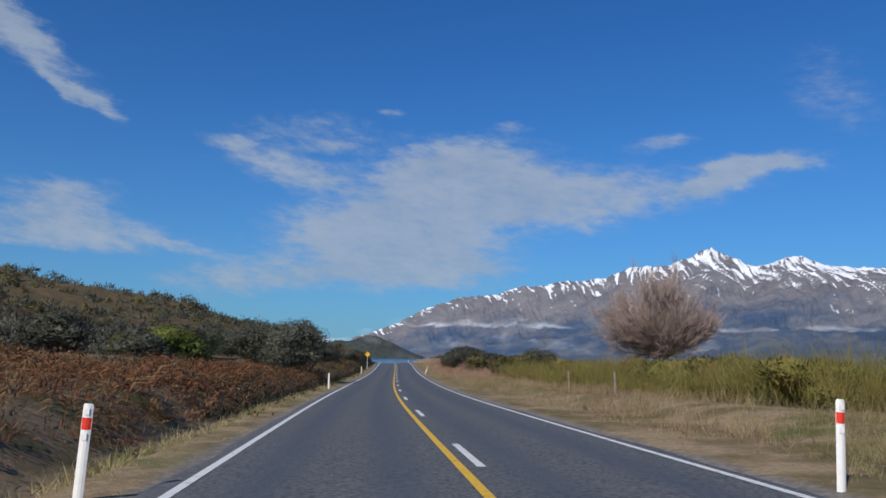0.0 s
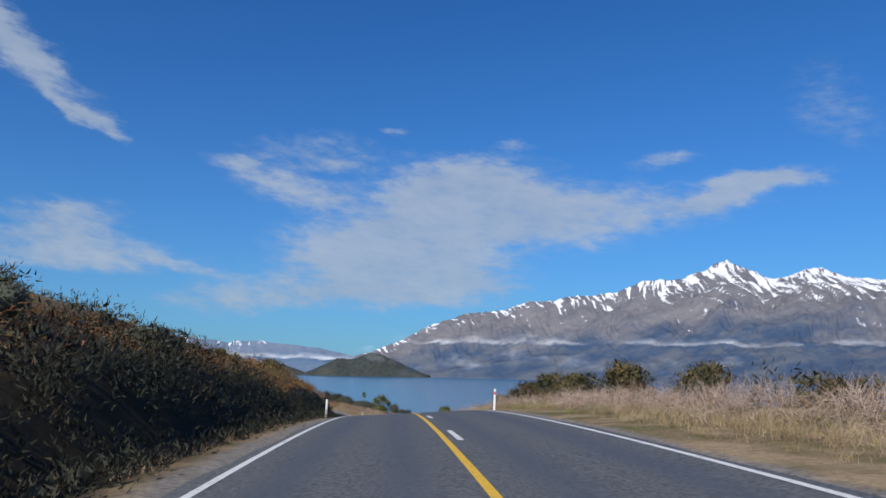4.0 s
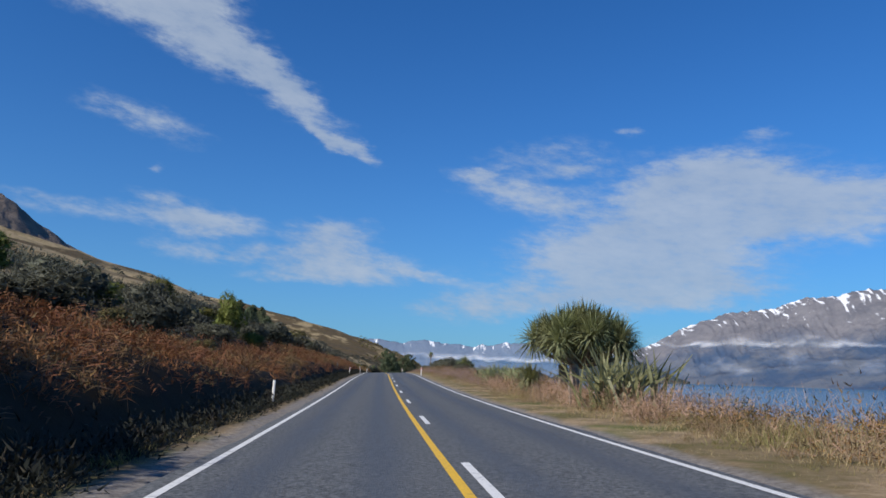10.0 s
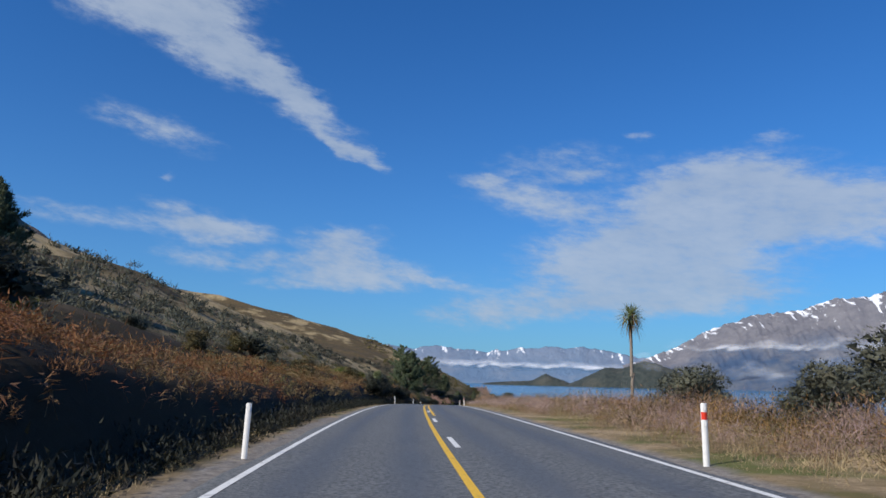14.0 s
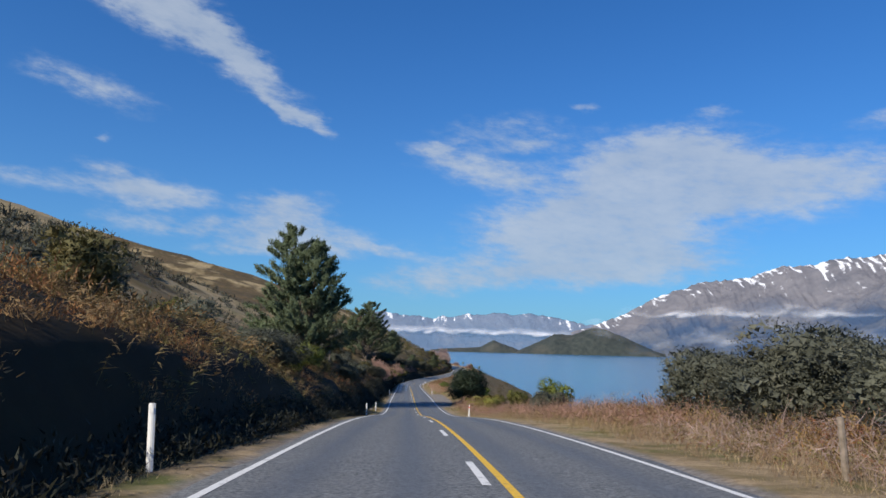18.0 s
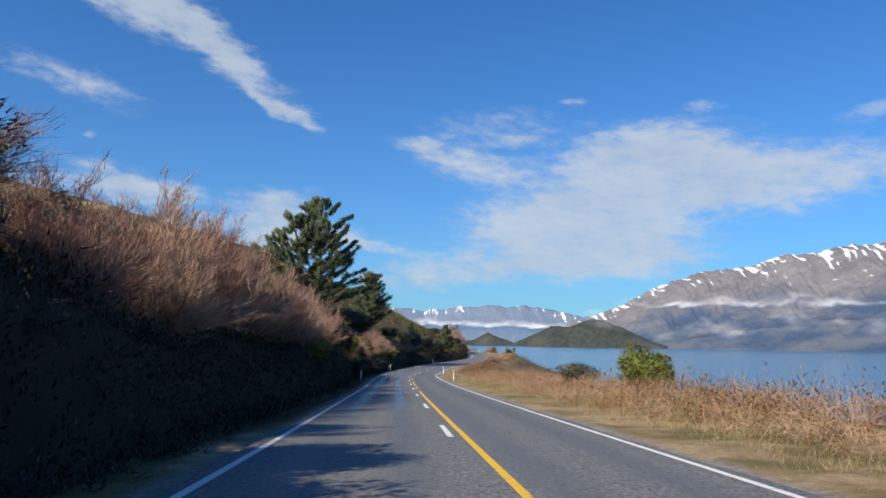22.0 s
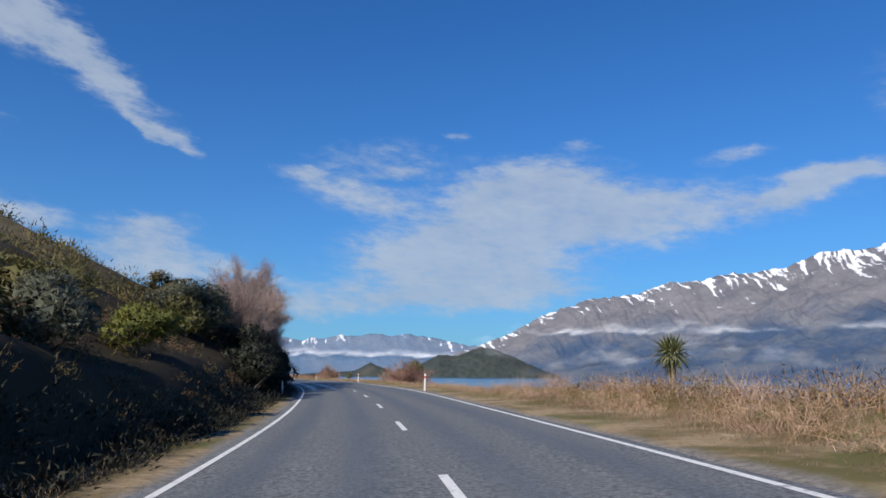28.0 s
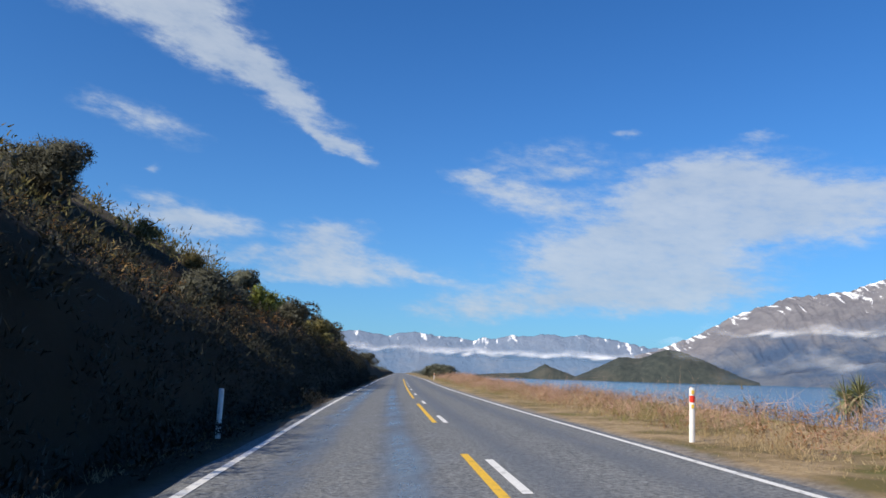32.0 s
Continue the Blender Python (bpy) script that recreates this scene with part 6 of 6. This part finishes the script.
# shrubs one can tell apart along the bank on the hill side
rng = np.random.RandomState(5)
bank_dark = Kind(lambda k: shrub("dark_shrub", 150 + k, DARK_LEAF, 3200, 0.042, 13, label="dark scrub bush growing on the bank"), 3)
bank_olive = Kind(lambda k: shrub("olive_shrub", 155 + k, OLIVE_LEAF, 3200, 0.042, 13, label="brownish olive bush growing on the bank"), 3)
bank_green = Kind(lambda k: shrub("green_shrub", 160 + k, GREEN_LEAF, 3200, 0.042, 13, label="green bush growing on the bank"), 2)
for a, b, l0, l1, n, h0, h1 in ((20, 130, -26, -13, 16, 1.8, 3.4), (135, 240, -13, -8, 16, 0.7, 1.4), (240, 330, -15, -10, 9, 0.7, 1.4), (330, 450, -18, -8, 24, 0.8, 1.9), (450, 600, -20, -8, 28, 0.8, 1.8), (600, 648, -24, -8, 34, 1.4, 2.8), (648, 680, -24, -9, 10, 0.9, 2.0), (680, 742, -22, -9.5, 34, 1.6, 3.2), (730, 860, -16, -8.6, 28, 1.6, 3.0), (860, 915, -17, -10.5, 10, 1.4, 2.6), (915, 962, -16, -10, 6, 0.9, 1.5), (964, 1000, -17, -9.8, 8, 1.0, 2.0), (1000, 1040, -15, -9.4, 12, 1.6, 3.0), (1040, 1115, -15, -7.4, 24, 1.2, 2.6), (1115, 1340, -18, -6.8, 44, 1.4, 3.0)):
    for _ in range(n):
        s, lat, h = rng.uniform(a, b), rng.uniform(l0, l1), rng.uniform(h0, h1)
        kind = (bank_dark, bank_dark, bank_olive, bank_green)[rng.randint(4)] if a < 1000 else (bank_dark, bank_olive, bank_olive, bank_green)[rng.randint(4)]
        kind.put(s, lat, h, h * rng.uniform(1.1, 1.7), rng.uniform(0, 360), 0.1, "shrubs on the roadside bank")

for k in range(16):
    (bank_dark, bank_dark, bank_green)[k % 3].put(392 + k * 5.2, -13 - 9 * abs(math.sin(k * 2.1)), 2.8 + 1.0 * math.sin(k * 1.3), 4.6 + 0.8 * math.sin(k), k * 51, 0.2, "shrubs on the roadside bank")

for k in range(18):
    (bank_dark, bank_dark, bank_olive)[k % 3].put(486 + k * 4.6, -13.5 - 15 * abs(math.sin(k * 1.9)), 3.0 + 1.2 * math.sin(k * 1.7), 5.2 + 1.2 * math.sin(k * 2.7), k * 67, 0.3, "shrubs on the roadside bank")

# low growth that hides the face of the bank, much of it with shade in its leaf colour
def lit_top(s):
    """1 where lit bracken begins above a low face of shade-dark leaves, 0 where the whole bank is overgrown."""
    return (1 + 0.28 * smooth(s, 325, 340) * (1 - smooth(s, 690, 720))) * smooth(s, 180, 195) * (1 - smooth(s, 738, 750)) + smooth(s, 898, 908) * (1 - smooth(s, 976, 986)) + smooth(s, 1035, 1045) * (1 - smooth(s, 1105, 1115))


for i, (a, b, much, mat) in enumerate(((20, 130, 1.0, SHADE_LEAF), (130, 240, 4.4, SHADE_LEAF), (240, 340, 3.0, OLIVE_LEAF), (340, 560, 1.3, OLIVE_LEAF), (560, 720, 1.8, OLIVE_LEAF), (720, 860, 6.0, SHADE_LEAF), (860, 1020, 6.4, SHADE_LEAF), (1020, 1120, 4.6, OLIVE_LEAF), (1120, 1345, 6.0, SHADE_LEAF))):
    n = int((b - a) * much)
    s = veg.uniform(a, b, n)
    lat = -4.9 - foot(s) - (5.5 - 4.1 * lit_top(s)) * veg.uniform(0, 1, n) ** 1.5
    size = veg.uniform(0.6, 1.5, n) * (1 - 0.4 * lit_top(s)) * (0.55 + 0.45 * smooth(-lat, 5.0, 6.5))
    clumps("bank_scrub", 660 + i, s, lat, size * 0.85, size * 1.8, mat, 66, 0.165, "low scrub, much of it shade-dark, covering the face of the cutting")

# the cut face's shade is carried by near-black leaves
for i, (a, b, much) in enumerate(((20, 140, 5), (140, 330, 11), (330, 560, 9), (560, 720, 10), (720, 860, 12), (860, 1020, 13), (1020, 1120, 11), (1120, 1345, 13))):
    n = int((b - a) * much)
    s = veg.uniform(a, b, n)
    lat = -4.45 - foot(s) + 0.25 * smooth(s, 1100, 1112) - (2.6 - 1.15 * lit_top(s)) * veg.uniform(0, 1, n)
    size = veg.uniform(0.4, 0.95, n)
    clumps("bank_scrub", 680 + i, s, lat, size * 0.8, size * 1.7, SHADE_LEAF, 42, 0.17, "fern and scrub hanging on the cut face, leaves darkened for shade")

# scrub that clothes the slopes further off
for i, (a, b, l0, l1, n, h, mat) in enumerate(((-40, 150, -190, -22, 1500, 2.1, DARK_LEAF), (130, 460, -300, -30, 1900, 2.6, DARK_LEAF), (140, 340, -120, -15, 520, 1.8, OLIVE_LEAF), (340, 560, -90, -16, 620, 2.1, DARK_LEAF), (420, 640, -75, -20, 420, 2.6, DARK_LEAF), (560, 740, -75, -24, 210, 1.8, DARK_LEAF), (620, 760, -40, -15, 260, 1.1, OLIVE_LEAF), (640, 780, -120, -40, 160, 2.4, DARK_LEAF), (740, 850, -60, -15, 260, 1.9, DARK_LEAF), (880, 962, -70, -17, 150, 1.2, OLIVE_LEAF), (964, 1060, -70, -16, 420, 2.0, DARK_LEAF), (1030, 1130, -80, -13, 420, 1.9, OLIVE_LEAF), (1110, 1340, -110, -14, 900, 2.2, OLIVE_LEAF), (1340, 1700, -140, -8, 500, 3.0, DARK_LEAF))):
    s = veg.uniform(a, b, n)
    lat = l1 + (l0 - l1) * veg.uniform(0, 1, n) ** 1.6
    size = h * veg.uniform(0.6, 1.4, n)
    clumps("hillside_scrub", 600 + i, s, lat, size * 0.8, size * 1.7, mat, 64, 0.23, "dark scrub scattered over the hillside")
for i, (a, b, l0, l1, n, h, mat) in enumerate(((-30, 160, 12, 34, 260, 2.0, OLIVE_LEAF), (160, 340, 10, 34, 240, 1.7, DARK_LEAF), (340, 480, 11, 36, 240, 2.1, DARK_LEAF), (480, 720, 10, 36, 260, 1.7, OLIVE_LEAF), (720, 900, 11, 32, 150, 1.5, OLIVE_LEAF), (900, 1140, 10, 30, 200, 1.5, OLIVE_LEAF), (1190, 1345, 9, 26, 150, 1.3, OLIVE_LEAF), (1345, 1700, 6, 30, 260, 2.6, DARK_LEAF))):
    s, lat = veg.uniform(a, b, n), veg.uniform(l0, l1, n)
    size = h * veg.uniform(0.5, 1.4, n)
    clumps("lakeside_scrub", 630 + i, s, lat, size * 0.85, size * 1.6, mat, 110, 0.16, "scrub on the slope between the road and the lake")


# ---- roadside furniture ----
def marker_post(seed, amber, banded=True):
    """A flexible white edge marker, its face bowed, with a red band and two small reflectors on the near face."""
    root = new("marker_post")
    w, h = 0.052, 0.98
    prof = [(-w, 0.012), (-w * 0.5, -0.004), (0, -0.010), (w * 0.5, -0.004), (w, 0.012), (w * 0.5, 0.016), (0, 0.012), (-w * 0.5, 0.016)]
    rows = [(0.0, 1.0), (0.5, 1.0), (0.94, 1.0), (0.97, 0.92), (h, 0.70)]
    v = [(x * k, y, z - 0.02) for z, k in rows for x, y in prof]
    f = [(r * 8 + i, r * 8 + (i + 1) % 8, r * 8 + 8 + (i + 1) % 8, r * 8 + 8 + i) for r in range(len(rows) - 1) for i in range(8)] + [tuple(range(32, 40))]
    part("body", mesh_of("body", v, f, POST_WHITE), root)
    if not banded:
        part("reflector", mesh_of("reflector", [(-0.03, -0.013, 0.82), (0.03, -0.013, 0.82), (0.03, -0.013, 0.90), (-0.03, -0.013, 0.90)], [(0, 1, 2, 3)], POST_WHITE), root)
        return tagged(root, "plain white plastic edge marker post", "marker post", "edge marker posts")
    band = [(x * 1.04, y * 1.25 - 0.001, z) for z in (0.70, 0.82) for x, y in prof]
    part("red_band", mesh_of("red_band", band, [(i, (i + 1) % 8, 8 + (i + 1) % 8, 8 + i) for i in range(8)], POST_RED), root, "red reflective band")
    for z in (0.60, 0.85):
        bm = bmesh.new()
        bmesh.ops.create_cube(bm, size=1.0, matrix=pose(0.0, -0.014, z + 0.03) @ Matrix.Diagonal((0.05, 0.006, 0.065, 1)))
        part("reflector", bm_mesh("reflector", bm, REFLECT if amber else POST_WHITE), root, "small amber reflector" if amber else "")
    return tagged(root, "white plastic edge marker post with a red band", "marker post", "edge marker posts")


REFLECT = material("amber_reflector", (0.62, 0.42, 0.05), (0.78, 0.56, 0.10), 60.0, 0.35, 0.1)
first = {}
left_posts = ((8, 4.1), (47.5, 4.1), (98, 4.3), (195.7, 4.45), (250.5, 5.0), (271.5, 4.0), (297.3, 4.25), (344.8, 4.55), (409.8, 4.9), (469, 4.5), (478, 4.9), (507.2, 4.2), (542, 3.8), (620.6, 4.3), (660.5, 4.15), (690.3, 4.65), (741.5, 4.3), (762, 4.4), (816, 3.9), (905.6, 4.4), (945.4, 4.15), (947.5, 4.7), (993, 4.2), (1072, 4.3), (1110.5, 4.4), (1151.7, 4.4), (1191, 4.0), (1222, 5.3), (1234.5, 4.35))
right_posts = ((7.7, 3.85), (95.3, 3.95), (190.4, 3.7), (263.5, 4.4), (295.8, 4.2), (339.3, 3.9), (385.6, 4.4), (467.4, 3.8), (540, 3.8), (621, 4.2), (662.3, 4.05), (743, 4.3), (828.6, 4.25), (903.8, 4.25), (943, 3.85), (1024, 3.8), (1108, 3.7), (1150.3, 3.72), (1190.6, 3.52), (1232.6, 4.35), (1326, 4.5))
for side, places in ((-1, left_posts), (1, right_posts)):
    for k, (s, lat) in enumerate(places):
        banded = side > 0 or s in (8, 469, 507.2)
        x, y, z = (float(v) for v in spot(s, side * lat))
        head = math.degrees(float(ROAD.at(s)[3]))
        m = pose(x, y, z, 0, 2.0 * math.sin(s) + (14 if (s, side) == (95.3, 1) else -9 if (s, side) == (993, -1) else 0), head + 3 * math.sin(s * 3))
        amber = side > 0 and s > 1140
        if (amber, banded) in first:
            copy_thing(first[amber, banded], m)
        else:
            first[amber, banded] = marker_post(k, amber, banded)
            first[amber, banded].matrix_basis = m


def wooden_stake(s, lat, high):
    x, y, z = (float(v) for v in spot(s, lat))
    bm = bmesh.new()
    bmesh.ops.create_cone(bm, cap_ends=True, segments=8, radius1=0.055, radius2=0.05, depth=high)
    me = bm_mesh("fence_stake", bm, PALE_BARK)
    ob = new("fence_stake", me)
    ob.matrix_basis = pose(x, y, z + high / 2 - 0.08, 3, 4 * math.sin(s), 0)
    return tagged(ob, "weathered grey wooden fence stake in the grass", "stake", "fence stakes")


for s, lat, h in ((943, 5.1, 0.85), (255, 6.2, 0.8), (291, 5.3, 0.9), (299, -5.4, 0.9), (407, 6.0, 0.85), (469, -6.0, 0.9), (474, 6.0, 0.8), (623, -5.0, 0.9), (662, -4.9, 0.95), (662, 5.0, 0.9), (690, 5.5, 1.0), (36, 8.4, 1.1), (30, 8.8, 1.0), (1142, 5.2, 0.9)):
    wooden_stake(s, lat, h)


def bend_sign(s, lat):
    """A yellow diamond on a white post, with a dark bent arrow."""
    x, y, z = (float(v) for v in spot(s, lat))
    head = math.degrees(float(ROAD.at(s)[3]))
    root = new("warning_sign")
    root.matrix_basis = pose(x, y, z, 0, 0, head)
    part("post", tubes_mesh("post", [(np.array([[0, 0, -0.1], [0, 0, 1.0], [0, 0, 2.5]]), 0.036, 0.036)], POST_WHITE), root, "white steel sign post")
    bm = bmesh.new()
    bmesh.ops.create_cube(bm, size=1.0, matrix=pose(0, -0.05, 2.42, 0, 45, 0) @ Matrix.Diagonal((0.62, 0.012, 0.62, 1)))
    bmesh.ops.bevel(bm, geom=[e for e in bm.edges if abs(e.verts[0].co.y - e.verts[1].co.y) > 0.005], offset=0.04, segments=3, affect="EDGES")
    board = part("board", bm_mesh("board", bm, material("sign_yellow", (0.80, 0.42, 0.01), (0.88, 0.50, 0.02), 5.0, 0.4, 0)), root, "yellow diamond sign board")
    ink = material("sign_black", (0.05, 0.05, 0.05), (0.10, 0.10, 0.10), 5.0, 0.5, 0)
    pts = [(0.10, -0.22), (0.10, -0.02), (0.04, 0.08), (-0.08, 0.12)]
    v, f = [], []
    for (x0, z0), (x1, z1) in zip(pts, pts[1:]):
        d = Vector((x1 - x0, z1 - z0)).normalized() * 0.032
        n = len(v)
        v += [(x0 - d.y, -0.060, 2.42 + z0 + d.x), (x0 + d.y, -0.060, 2.42 + z0 - d.x), (x1 + d.y, -0.060, 2.42 + z1 - d.x), (x1 - d.y, -0.060, 2.42 + z1 + d.x)]
        f.append((n, n + 1, n + 2, n + 3))
    n = len(v)
    v += [(-0.06, -0.0602, 2.42 + 0.21), (-0.09, -0.0602, 2.42 + 0.02), (-0.20, -0.0602, 2.42 + 0.16)]
    f.append((n, n + 1, n + 2))
    part("arrow", mesh_of("arrow", v, f, ink), board, "dark bent arrow")
    return tagged(root, "yellow diamond bend warning sign on a white post", "road sign")


bend_sign(119, -4.4)


# ---- rocks that show through the scrub ----
ROCK = material("lichened_schist", (0.13, 0.125, 0.115), (0.30, 0.29, 0.27), 6.0, 0.9, 0.7, (0.20, 0.19, 0.15), 1.5, 0.55, grain_depth=0.05)


def boulder(seed, s, lat, wide, high):
    """A broken grey rock bedded in the slope."""
    rng = np.random.RandomState(seed)
    bm = bmesh.new()
    bmesh.ops.create_icosphere(bm, subdivisions=3, radius=0.5)
    cuts = unit(rng.normal(size=(9, 3)))
    for v in bm.verts:
        p = np.array(v.co)
        for c in cuts:
            over = float(p @ c) - 0.36
            if over > 0:
                p = p - c * over * 0.9
        v.co = Vector(p)
    ob = new("boulder", bm_mesh("boulder", bm, ROCK))
    x, y, z = (float(v) for v in spot(s, lat))
    ob.matrix_basis = pose(x, y, z + high * 0.22, 8, -6, seed * 47) @ Matrix.Diagonal((wide, wide * 0.8, high, 1))
    return tagged(ob, "grey lichened rock bedded in the hillside", "rock", "rocks on the hillside")


for k, (s, lat, w, h) in enumerate(((546, -17.2, 1.7, 1.2), (547.5, -16.2, 1.3, 1.0), (549, -17.6, 1.5, 1.1), (543.5, -16.4, 1.1, 0.8), (551, -16.6, 1.2, 0.8), (545, -18.6, 1.2, 0.9), (548, -15.2, 0.9, 0.6), (764, -5.0, 0.7, 0.35), (1001, -5.2, 0.6, 0.4))):
    boulder(900 + k, s, lat, w, h)
